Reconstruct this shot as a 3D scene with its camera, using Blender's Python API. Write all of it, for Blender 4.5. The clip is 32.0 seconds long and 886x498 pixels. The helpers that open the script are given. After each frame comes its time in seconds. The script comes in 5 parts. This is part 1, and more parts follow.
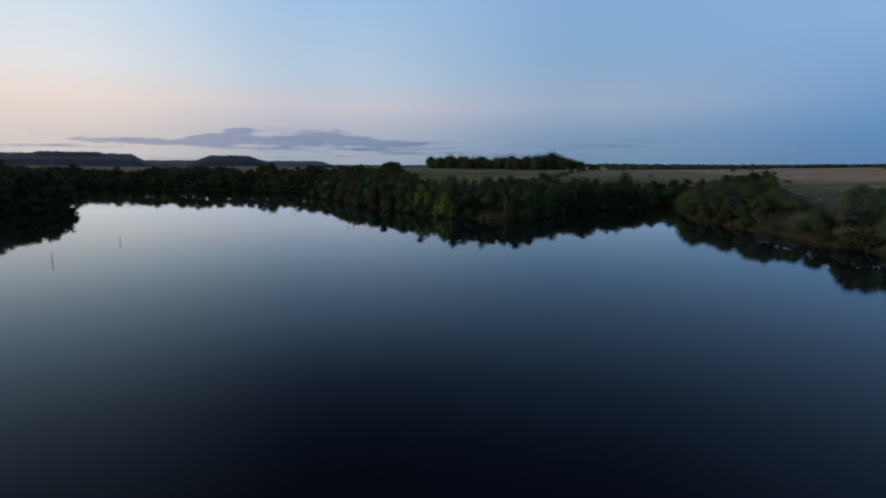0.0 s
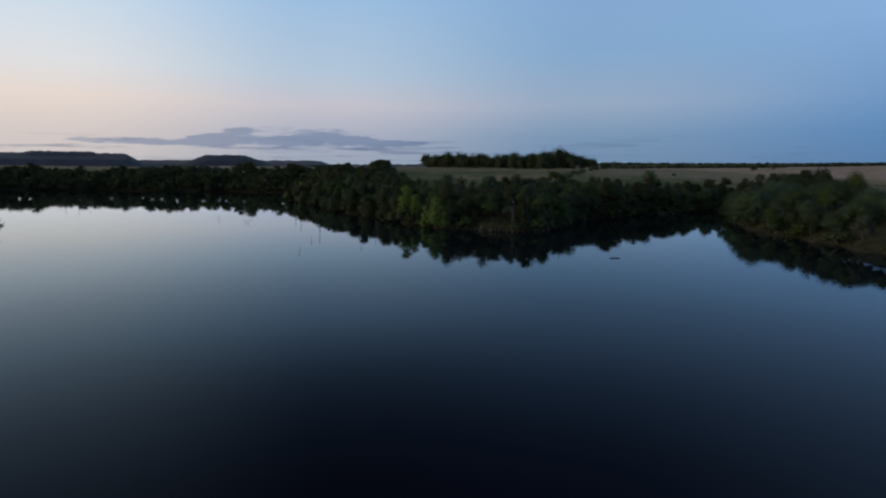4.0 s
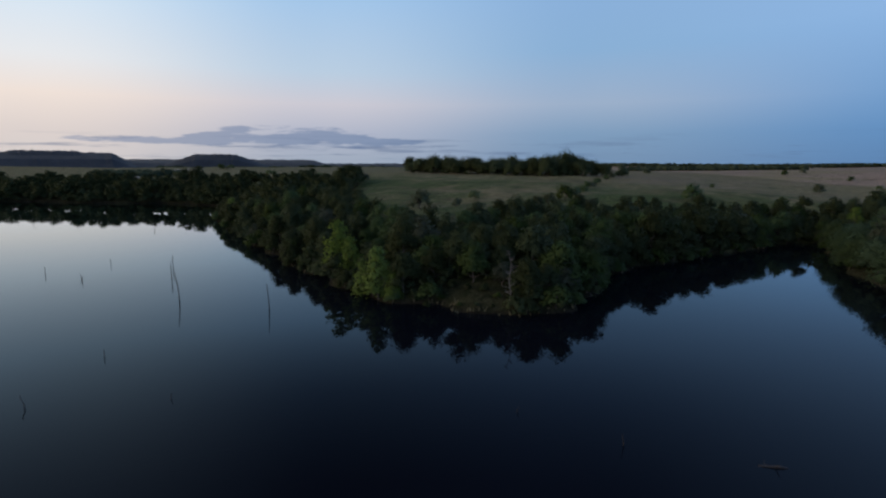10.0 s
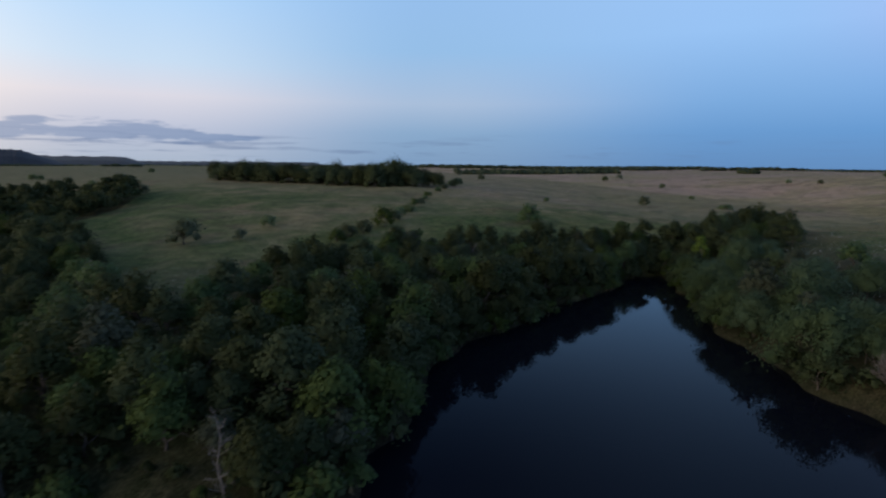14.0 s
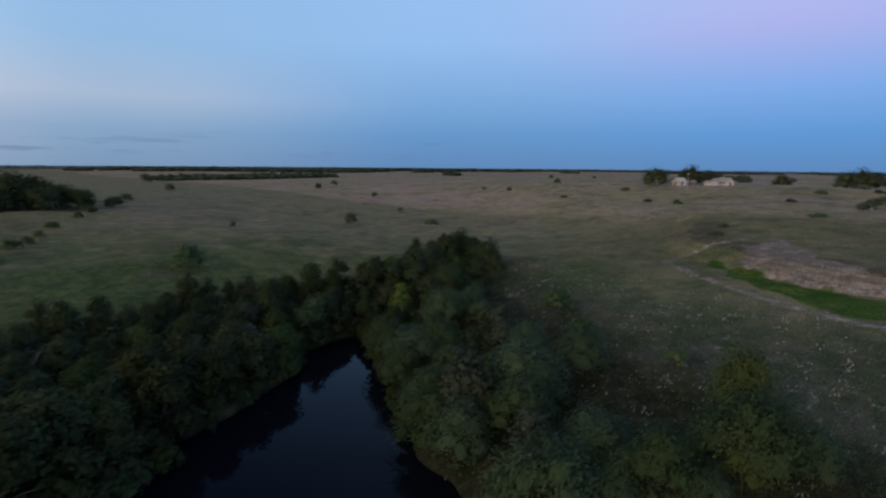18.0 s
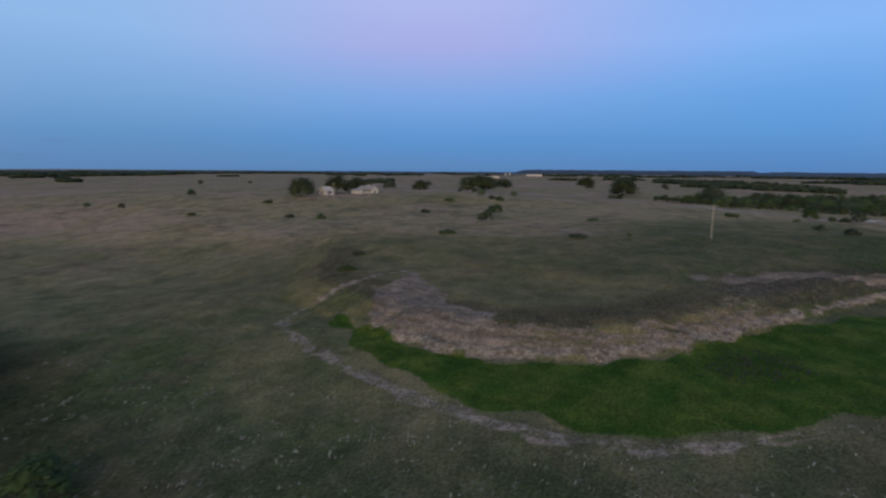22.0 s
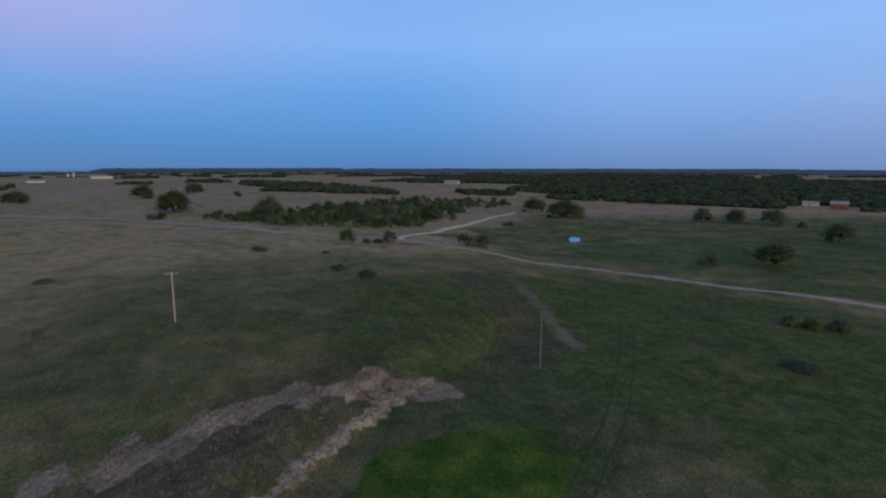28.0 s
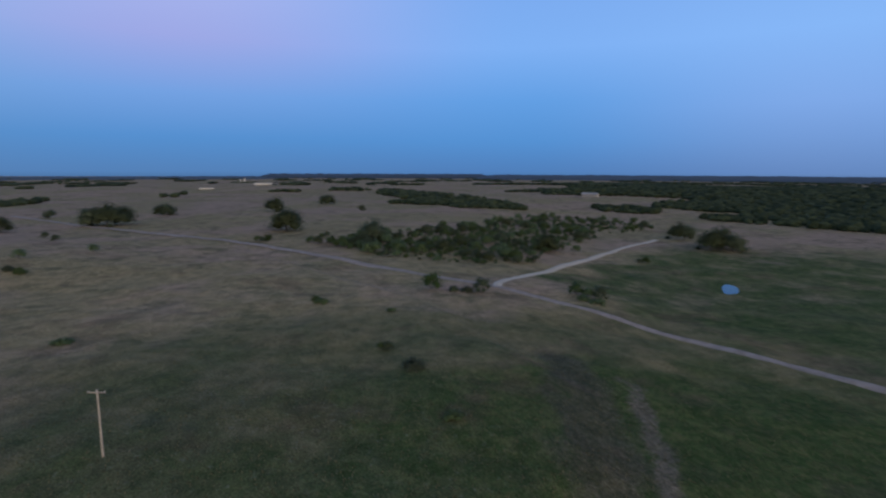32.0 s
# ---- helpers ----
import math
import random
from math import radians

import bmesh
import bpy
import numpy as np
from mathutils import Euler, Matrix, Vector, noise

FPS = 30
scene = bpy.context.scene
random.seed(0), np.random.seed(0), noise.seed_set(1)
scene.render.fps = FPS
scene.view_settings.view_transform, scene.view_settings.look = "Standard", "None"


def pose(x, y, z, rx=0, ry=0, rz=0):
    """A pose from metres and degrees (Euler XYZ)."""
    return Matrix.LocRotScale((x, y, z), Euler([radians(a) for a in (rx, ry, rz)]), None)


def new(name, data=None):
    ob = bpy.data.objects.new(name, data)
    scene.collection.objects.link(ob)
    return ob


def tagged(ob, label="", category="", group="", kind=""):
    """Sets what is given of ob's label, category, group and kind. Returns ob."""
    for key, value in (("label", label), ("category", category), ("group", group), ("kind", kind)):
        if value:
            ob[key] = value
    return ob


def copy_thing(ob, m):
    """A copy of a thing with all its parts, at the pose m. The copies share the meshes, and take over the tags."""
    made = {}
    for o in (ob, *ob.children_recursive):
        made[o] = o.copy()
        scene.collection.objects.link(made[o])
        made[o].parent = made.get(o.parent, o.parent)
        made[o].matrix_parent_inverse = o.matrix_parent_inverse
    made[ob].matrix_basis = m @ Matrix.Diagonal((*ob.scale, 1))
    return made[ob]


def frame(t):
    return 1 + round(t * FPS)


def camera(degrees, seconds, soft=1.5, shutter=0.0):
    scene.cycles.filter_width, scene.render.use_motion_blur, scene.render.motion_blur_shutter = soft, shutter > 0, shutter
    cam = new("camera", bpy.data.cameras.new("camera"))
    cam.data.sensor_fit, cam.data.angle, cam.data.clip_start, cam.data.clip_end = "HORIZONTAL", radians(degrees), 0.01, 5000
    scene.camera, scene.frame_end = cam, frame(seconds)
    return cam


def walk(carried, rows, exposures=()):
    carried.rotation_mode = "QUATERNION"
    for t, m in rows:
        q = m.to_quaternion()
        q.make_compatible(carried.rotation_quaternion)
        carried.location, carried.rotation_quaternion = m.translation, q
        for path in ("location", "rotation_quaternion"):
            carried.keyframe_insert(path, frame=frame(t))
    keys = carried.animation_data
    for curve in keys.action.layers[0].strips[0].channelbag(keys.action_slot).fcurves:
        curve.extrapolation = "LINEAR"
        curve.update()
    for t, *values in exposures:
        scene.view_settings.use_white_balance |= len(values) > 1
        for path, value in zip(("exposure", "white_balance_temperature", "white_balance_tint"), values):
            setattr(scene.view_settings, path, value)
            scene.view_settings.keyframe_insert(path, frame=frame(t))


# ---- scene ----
cam = camera(78.6, 32.0, soft=2.2, shutter=0.5)
PATH = [
    (0, -7.06, -80.85, 18.25, -8.68, 0.13, -0.06),
    (0.5, -6.86, -74.87, 17.74, -8.59, 0.16, -0.11),
    (1, -6.55, -69.05, 17.39, -8.56, 0.14, -0.12),
    (1.5, -6.19, -63.49, 17.19, -8.57, 0.11, -0.11),
    (2, -5.80, -58.16, 17.09, -8.60, 0.08, -0.09),
    (2.5, -5.41, -53.00, 17.08, -8.64, 0.06, -0.08),
    (3, -5.02, -47.95, 17.13, -8.67, 0.04, -0.07),
    (3.5, -4.64, -42.98, 17.25, -8.71, 0.03, -0.06),
    (4, -4.28, -38.09, 17.45, -8.73, 0.03, -0.07),
    (4.5, -3.93, -33.17, 17.70, -8.76, 0.03, -0.08),
    (5, -3.49, -28.38, 18.02, -8.70, 0.01, -0.04),
    (5.5, -3.07, -22.93, 18.29, -8.75, 0.00, -0.10),
    (6, -2.60, -17.33, 18.53, -8.82, 0.01, -0.18),
    (6.5, -2.06, -11.61, 18.74, -8.79, -0.02, -0.21),
    (7, -1.43, -5.86, 18.99, -8.75, -0.08, -0.23),
    (7.5, -0.76, -0.06, 19.30, -8.74, -0.10, -0.25),
    (8, 0.01, 5.70, 19.67, -8.72, -0.13, -0.27),
    (8.5, 0.88, 11.27, 20.14, -8.73, -0.16, -0.28),
    (9, 1.83, 16.65, 20.72, -8.77, -0.13, -0.31),
    (9.5, 2.87, 21.88, 21.38, -8.81, -0.05, -0.33),
    (10, 4.04, 27.01, 22.10, -8.89, 0.01, -0.32),
    (10.5, 5.37, 32.09, 22.80, -8.95, -0.01, -0.46),
    (11, 6.82, 37.24, 23.46, -8.99, 0.07, -1.10),
    (11.5, 8.37, 42.49, 24.07, -9.02, 0.20, -2.53),
    (12, 10.08, 47.72, 24.66, -8.99, 0.28, -4.78),
    (12.5, 12.09, 52.74, 25.25, -8.94, 0.30, -7.51),
    (13, 14.46, 57.46, 25.92, -8.94, 0.32, -10.47),
    (13.5, 17.03, 61.94, 26.62, -8.97, 0.39, -13.60),
    (14, 19.72, 66.23, 27.34, -8.99, 0.45, -16.74),
    (14.5, 22.35, 70.30, 28.10, -8.99, 0.51, -19.84),
    (15, 25.24, 74.17, 28.84, -8.98, 0.52, -22.97),
    (15.5, 28.60, 77.85, 29.54, -8.94, 0.49, -26.35),
    (16, 32.27, 81.34, 30.22, -8.89, 0.44, -29.89),
    (16.5, 36.17, 84.63, 30.91, -8.85, 0.48, -33.61),
    (17, 40.21, 87.66, 31.65, -8.83, 0.50, -37.35),
    (17.5, 44.42, 90.41, 32.44, -8.84, 0.50, -41.11),
    (18, 48.82, 92.84, 33.22, -8.84, 0.50, -44.95),
    (18.5, 53.45, 94.93, 33.94, -8.80, 0.50, -48.89),
    (19, 58.31, 96.68, 34.58, -8.75, 0.50, -53.00),
    (19.5, 63.34, 98.07, 35.18, -8.71, 0.48, -57.28),
    (20, 68.49, 99.07, 35.75, -8.68, 0.40, -61.75),
    (20.5, 73.70, 99.68, 36.33, -8.65, 0.40, -66.21),
    (21, 78.95, 99.87, 36.93, -8.63, 0.39, -70.47),
    (21.5, 84.31, 99.60, 37.51, -8.62, 0.31, -74.61),
    (22, 89.74, 98.91, 38.09, -8.54, 0.40, -78.80),
    (22.5, 95.11, 97.79, 38.72, -8.54, 0.40, -83.18),
    (23, 100.33, 96.20, 39.44, -8.62, 0.31, -87.88),
    (23.5, 105.39, 94.12, 40.19, -8.62, 0.30, -92.63),
    (24, 110.29, 91.54, 40.98, -8.63, 0.20, -97.15),
    (24.5, 115.00, 88.50, 41.79, -8.71, 0.10, -101.61),
    (25, 119.55, 85.01, 42.57, -8.80, 0.09, -106.12),
    (25.5, 123.91, 81.07, 43.26, -8.80, 0.00, -110.62),
    (26, 128.04, 76.71, 43.91, -8.72, 0.00, -114.86),
    (26.5, 132.00, 72.21, 44.67, -8.92, 0.20, -117.14),
    (27, 135.81, 67.62, 45.55, -9.02, 0.30, -118.65),
    (27.5, 139.34, 62.78, 46.49, -8.93, 0.18, -118.87),
    (28, 142.83, 57.98, 47.42, -8.79, 0.02, -118.66),
    (28.5, 146.47, 53.47, 48.44, -8.71, -0.00, -118.89),
    (29, 150.12, 49.04, 49.57, -8.63, 0.00, -118.98),
    (29.5, 153.75, 44.69, 50.82, -8.62, -0.00, -119.05),
    (30, 157.50, 40.57, 52.11, -8.57, -0.10, -118.92),
    (30.5, 161.45, 36.75, 53.36, -8.51, -0.10, -117.99),
    (31, 165.68, 33.28, 54.55, -8.43, -0.09, -114.92),
    (31.5, 170.18, 30.17, 55.66, -8.39, 0.10, -109.78),
    (32, 174.90, 27.49, 56.67, -8.31, 0.20, -103.77),
]  # seconds, place, pitch, lean, heading
walk(cam, [(t, pose(x, y, z, 90 + pitch, 0, turn) @ pose(0, 0, 0, 0, 0, lean)) for t, x, y, z, pitch, lean, turn in PATH],
     exposures=[(0,-0.13,6500,10),(7,-0.2,6500,10),(9.5,-0.1,6500,10),(12.5,0.24,6500,10),(16,0.18,6500,10),(19,0.12,6500,10),(22.5,0.04,6450,10),(26,0.02,6380,10),(29,-0.02,6200,10),(32,-0.06,6020,10)])

# ---- sky after sunset: warm in the west, a pink band in the east ----
def rgb(r, g, b):
    """A colour of the light from 0-255 picture values."""
    return tuple((v / 255 / 12.92 if v < 10.3 else ((v / 255 + 0.055) / 1.055) ** 2.4) for v in (r, g, b)) + (1.0,)


class Nodes:
    """Short way to write node trees."""

    def __init__(self, tree):
        self.tree = tree
        tree.nodes.clear()

    def add(self, kind, inputs=(), **settings):
        node = self.tree.nodes.new(kind)
        for key, value in settings.items():
            setattr(node, key, value)
        for key, value in dict(inputs).items():
            if isinstance(value, bpy.types.NodeSocket):
                self.tree.links.new(value, node.inputs[key])
            else:
                node.inputs[key].default_value = value
        return node

    def math(self, op, a, b=0.0, c=0.0, clamp=False):
        return self.add("ShaderNodeMath", {0: a, 1: b, 2: c}, operation=op, use_clamp=clamp).outputs[0]

    def ramp(self, value, stops, smooth="LINEAR"):
        node = self.add("ShaderNodeValToRGB", {0: value})
        node.color_ramp.interpolation = smooth
        while len(node.color_ramp.elements) < len(stops):
            node.color_ramp.elements.new(0.5)
        for element, (place, colour) in zip(node.color_ramp.elements, stops):
            element.position, element.color = place, colour
        return node.outputs[0]

    def mix(self, k, a, b, blend="MIX"):
        return self.add("ShaderNodeMix", {0: k, 6: a, 7: b}, data_type="RGBA", blend_type=blend).outputs[2]

    def band(self, value, a, b):
        return self.add("ShaderNodeMapRange", {0: value, 1: a, 2: b, 3: 0.0, 4: 1.0}, interpolation_type="SMOOTHSTEP").outputs[0]

    def noise(self, vector, scale, detail=4.0, rough=0.55):
        return self.add("ShaderNodeTexNoise", {"Vector": vector, "Scale": scale, "Detail": detail, "Roughness": rough}).outputs[0]


world = bpy.data.worlds.new("dusk_sky")
scene.world = world
world.use_nodes = True
n = Nodes(world.node_tree)
way = n.add("ShaderNodeSeparateXYZ", {0: n.add("ShaderNodeTexCoord").outputs["Generated"]})
# heading: 0 along y, positive to the west, in degrees; height above the horizon in degrees
heading = n.math("MULTIPLY", n.math("ARCTAN2", n.math("MULTIPLY", way.outputs[0], -1.0), way.outputs[1]), 57.2958)
height = n.math("MULTIPLY", n.math("ARCSINE", way.outputs[2]), 57.2958)
up = n.math("DIVIDE", height, 90.0, clamp=True)


def column(*stops):
    return n.ramp(up, [(deg / 90, rgb(*c)) for deg, c in stops])


SKY = [  # heading, colours by height above the horizon
    (-180, column((0, (128, 148, 190)), (3, (150, 164, 208)), (6, (158, 178, 224)), (12, (150, 186, 238)), (25, (128, 168, 225)), (38, (78, 102, 142)), (90, (66, 76, 96)))),
    (-140, column((0, (108, 140, 190)), (3, (122, 158, 212)), (6, (134, 172, 228)), (12, (142, 186, 243)), (25, (128, 168, 228)), (38, (78, 102, 142)), (90, (66, 76, 96)))),
    (-112, column((0, (86, 130, 184)), (3, (92, 148, 208)), (7, (106, 162, 224)), (12, (134, 180, 240)), (25, (126, 165, 228)), (38, (78, 102, 142)), (90, (66, 76, 96)))),
    (-78, column((0, (90, 132, 182)), (3, (92, 146, 204)), (7, (122, 164, 222)), (12, (164, 172, 226)), (17, (174, 184, 234)), (30, (135, 160, 220)), (38, (98, 126, 176)), (90, (66, 76, 96)))),
    (-45, column((0, (92, 132, 178)), (3, (98, 144, 194)), (6, (116, 160, 208)), (12, (142, 182, 228)), (20, (148, 184, 230)), (38, (138, 170, 222)), (90, (66, 76, 96)))),
    (-15, column((0, (118, 146, 178)), (3, (128, 158, 190)), (6, (158, 178, 204)), (11, (140, 178, 216)), (18, (140, 178, 222)), (24, (116, 150, 196)), (32, (84, 108, 152)), (90, (66, 76, 96)))),
    (12, column((0, (160, 172, 190)), (3, (178, 184, 202)), (6, (206, 204, 214)), (9, (188, 208, 228)), (16, (164, 200, 236)), (23, (112, 142, 178)), (32, (62, 80, 112)), (90, (66, 76, 96)))),
    (36, column((0, (212, 205, 204)), (3, (223, 212, 208)), (6, (242, 228, 219)), (9, (234, 236, 239)), (16, (206, 230, 250)), (38, (116, 134, 166)), (90, (66, 76, 96)))),
    (70, column((0, (240, 200, 160)), (4, (255, 220, 180)), (8, (255, 240, 215)), (16, (225, 238, 250)), (38, (92, 110, 140)), (90, (66, 76, 96)))),
    (180, column((0, (160, 160, 185)), (6, (175, 182, 212)), (14, (160, 186, 232)), (38, (78, 102, 142)), (90, (66, 76, 96)))),
]
sky = SKY[0][1]
for (low, _), (high, colour) in zip(SKY, SKY[1:]):
    sky = n.mix(n.band(heading, low, high), sky, colour)
# the afterglow where the sun went down
glow = n.math("MULTIPLY", n.math("MULTIPLY", n.band(heading, 44.0, 95.0), n.band(heading, 160.0, 105.0)), n.math("MULTIPLY", n.band(height, -1.0, 3.0), n.band(height, 55.0, 5.0)))
sky = n.mix(glow, sky, (2.0, 1.5, 0.95, 1), "ADD")
# a long low bank of grey cloud in the north-west and thin streaks beside it
drift = n.add("ShaderNodeCombineXYZ", {0: n.math("MULTIPLY", heading, 0.10), 1: n.math("MULTIPLY", height, 0.55), 2: 3.1}).outputs[0]
puff = n.noise(drift, 2.2, 7.0, 0.6)
swell = n.math("MULTIPLY", n.band(heading, 2.0, 11.0), n.band(heading, 27.0, 19.0))
core = n.math("ABSOLUTE", n.math("SUBTRACT", height, n.math("MULTIPLY_ADD", swell, 0.4, 2.2)))
thick = n.math("SUBTRACT", 1.15, n.math("DIVIDE", core, n.math("MULTIPLY_ADD", swell, 0.85, 0.45)), clamp=True)
thick = n.math("MULTIPLY", thick, n.math("MULTIPLY", n.band(heading, -2.0, 5.0), n.band(heading, 36.0, 31.0)))
bank = n.band(n.math("ADD", thick, n.math("MULTIPLY", n.math("SUBTRACT", puff, 0.5), 2.4)), 0.42, 0.78)
bank = n.math("MULTIPLY", bank, n.band(thick, 0.05, 0.4))
sky = n.mix(n.math("MULTIPLY", bank, 0.74), sky, n.ramp(n.band(heading, -5.0, 36.0), [(0, rgb(108, 132, 168)), (1, rgb(138, 150, 176))]))
streak = n.noise(n.add("ShaderNodeCombineXYZ", {0: n.math("MULTIPLY", heading, 0.07), 1: n.math("MULTIPLY", height, 1.3), 2: 8.3}).outputs[0], 1.6, 5.0, 0.6)
low = n.math("MULTIPLY", n.band(height, 0.2, 1.0), n.band(height, 3.4, 1.4))
low = n.math("MULTIPLY", low, n.math("MULTIPLY", n.band(heading, -60.0, -30.0), n.band(heading, 75.0, 40.0)))
sky = n.mix(n.math("MULTIPLY", n.math("MULTIPLY", n.band(streak, 0.52, 0.68), low), 0.55), sky, rgb(92, 112, 146))
sky = n.mix(n.band(height, 0.0, -2.0), sky, rgb(40, 45, 48))
n.add("ShaderNodeOutputWorld", {0: n.add("ShaderNodeBackground", {0: sky, 1: 1.0}).outputs[0]})

# ---- materials ----
def material(name, build, rough=0.9, **settings):
    made = bpy.data.materials.new(name)
    made.use_nodes = True
    k = Nodes(made.node_tree)
    shade = k.add("ShaderNodeBsdfPrincipled", {"Roughness": rough, **settings})
    thin = build(k, shade)
    surface = shade.outputs[0]
    if thin:  # leaves let some light through
        surface = k.add("ShaderNodeMixShader", {0: 0.42, 1: surface, 2: k.add("ShaderNodeBsdfTranslucent", {0: thin}).outputs[0]}).outputs[0]
    k.add("ShaderNodeOutputMaterial", {0: surface})
    return made


def set_input(k, node, name, value):
    if isinstance(value, bpy.types.NodeSocket):
        k.tree.links.new(value, node.inputs[name])
    else:
        node.inputs[name].default_value = value


def relief(k, shade, height, strength, distance):
    set_input(k, shade, "Normal", k.add("ShaderNodeBump", {"Height": height, "Strength": strength, "Distance": distance}).outputs[0])


def plain(colour, other, size=3.0, bump=0.2, depth=0.02):
    """Two tones mottled at two scales, with grain."""
    def build(k, shade):
        place = k.add("ShaderNodeTexCoord").outputs["Object"]
        big, fine = k.noise(place, size, 5), k.noise(place, size * 11, 4)
        tone = k.math("ADD", k.math("MULTIPLY", big, 0.65), k.math("MULTIPLY", fine, 0.35))
        set_input(k, shade, "Base Color", k.mix(k.band(tone, 0.35, 0.65), (*colour, 1), (*other, 1)))
        relief(k, shade, fine, bump, depth)
    return build


def leaves(dark, light, single=0.2, vary=1.0):
    """Leaf colours that differ from tree to tree and from leaf to leaf."""
    def build(k, shade):
        own = k.add("ShaderNodeObjectInfo").outputs["Random"]
        leaf = k.add("ShaderNodeNewGeometry").outputs["Random Per Island"]
        tone = k.math("ADD", k.math("MULTIPLY", own, 1.0 - single), k.math("MULTIPLY", leaf, single))
        colour = k.mix(tone, (*dark, 1), (*light, 1))
        turned = k.add("ShaderNodeHueSaturation", {"Hue": k.math("MULTIPLY_ADD", own, 0.05 * vary, 0.5 - 0.025 * vary), "Saturation": k.math("MULTIPLY_ADD", own, -0.3 * vary, 1.0 + 0.1 * vary), "Value": 1.66, "Color": colour}).outputs[0]
        set_input(k, shade, "Base Color", turned)
        return turned
    return build


def ground_look(k, shade):
    place = k.add("ShaderNodeTexCoord").outputs["Object"]
    def zone(name):
        return k.add("ShaderNodeAttribute", attribute_name=name).outputs["Fac"]
    def uneven(name, noise, amount, low, high):
        return k.band(k.math("ADD", zone(name), k.math("MULTIPLY", k.math("SUBTRACT", noise, 0.5), amount)), low, high)
    wide, mid, fine, grit = k.noise(place, 0.012, 3), k.noise(place, 0.07, 5, 0.6), k.noise(place, 0.55, 5, 0.65), k.noise(place, 3.5, 3, 0.6)
    # olive grass near the lake, tawny to pinkish dry prairie beyond, with greener swales
    olive = k.mix(k.band(mid, 0.35, 0.68), (0.240, 0.204, 0.116, 1), (0.150, 0.154, 0.080, 1))
    tawny = k.mix(k.band(k.math("ADD", k.math("MULTIPLY", wide, 0.75), k.math("MULTIPLY", mid, 0.25)), 0.42, 0.6), (0.345, 0.276, 0.166, 1), (0.415, 0.296, 0.228, 1))
    dry = k.mix(uneven("dry", mid, 0.8, 0.25, 0.75), olive, tawny)
    green = k.mix(k.band(fine, 0.35, 0.7), (0.064, 0.100, 0.034, 1), (0.134, 0.148, 0.062, 1))
    colour = k.mix(uneven("green", mid, 0.9, 0.25, 0.75), dry, green)
    # bare reddish spots and dark green hollows, tens of metres across
    colour = k.mix(k.math("MULTIPLY", k.band(k.noise(place, 0.045, 6, 0.65), 0.53, 0.66), 0.5), colour, (0.180, 0.128, 0.092, 1))
    colour = k.mix(k.math("MULTIPLY", k.band(k.noise(place, 0.06, 6, 0.7), 0.48, 0.34), 0.5), colour, (0.080, 0.096, 0.052, 1))
    colour = k.mix(k.math("MULTIPLY", uneven("rust", fine, 0.9, 0.3, 0.9), 0.7), colour, k.mix(k.band(fine, 0.35, 0.65), (0.070, 0.060, 0.040, 1), (0.142, 0.108, 0.076, 1)))
    # grey-green weeds above the cove, with faint bare patches
    rank = k.mix(k.band(k.noise(place, 0.16, 6, 0.7), 0.42, 0.62), (0.056, 0.072, 0.038, 1), (0.112, 0.102, 0.080, 1))
    colour = k.mix(k.math("MULTIPLY", zone("weeds"), 0.8), colour, rank)
    # pale weeds in flecks
    fleck = k.math("MULTIPLY", k.band(k.noise(place, 0.7, 7, 0.78), 0.56, 0.66), zone("weeds"))
    colour = k.mix(k.math("MULTIPLY", fleck, 0.7), colour, (0.34, 0.33, 0.29, 1))
    lush = k.mix(k.band(k.noise(place, 0.22, 5, 0.6), 0.36, 0.66), (0.044, 0.098, 0.017, 1), (0.105, 0.142, 0.030, 1))
    colour = k.mix(uneven("lush", fine, 0.5, 0.4, 0.6), colour, lush)
    # the eroded bank: earth in ledges along the slope, dry grass between, pale clods at the foot
    ledge = k.noise(k.add("ShaderNodeCombineXYZ", {0: k.math("MULTIPLY", zone("run"), 0.16), 1: k.math("MULTIPLY", zone("rise"), 1.1), 2: 1.7}).outputs[0], 1.0, 6, 0.68)
    clod = k.noise(place, 1.1, 7, 0.75)
    grain = k.math("ADD", k.math("MULTIPLY", ledge, 0.55), k.math("MULTIPLY", clod, 0.45))
    earth = k.mix(k.band(grain, 0.40, 0.60), (0.180, 0.140, 0.112, 1), (0.345, 0.270, 0.225, 1))
    earth = k.mix(k.math("MULTIPLY", k.band(k.noise(place, 0.27, 5, 0.65), 0.5, 0.62), 0.55), earth, (0.32, 0.255, 0.215, 1))
    earth = k.mix(k.math("MULTIPLY", zone("lip"), k.band(clod, 0.42, 0.58)), earth, (0.40, 0.335, 0.288, 1))
    bare = k.math("ADD", zone("sand"), k.math("MULTIPLY", k.math("SUBTRACT", k.math("ADD", k.math("MULTIPLY", ledge, 0.4), k.math("MULTIPLY", k.noise(place, 0.5, 7, 0.75), 0.6)), 0.5), 1.5))
    colour = k.mix(k.math("MULTIPLY", uneven("ash", clod, 1.0, 0.3, 0.9), 0.6), colour, k.mix(k.band(clod, 0.35, 0.65), (0.064, 0.054, 0.048, 1), (0.150, 0.124, 0.112, 1)))
    colour = k.mix(k.band(bare, 0.42, 0.60), colour, earth)
    colour = k.mix(k.math("MULTIPLY", uneven("trodden", k.noise(place, 0.8, 6, 0.72), 1.5, 0.3, 0.95), 0.75), colour, k.mix(k.band(clod, 0.35, 0.65), (0.165, 0.130, 0.108, 1), (0.315, 0.250, 0.212, 1)))
    # clumps and bare spots a few metres across
    clump = k.noise(place, 0.21, 6, 0.7)
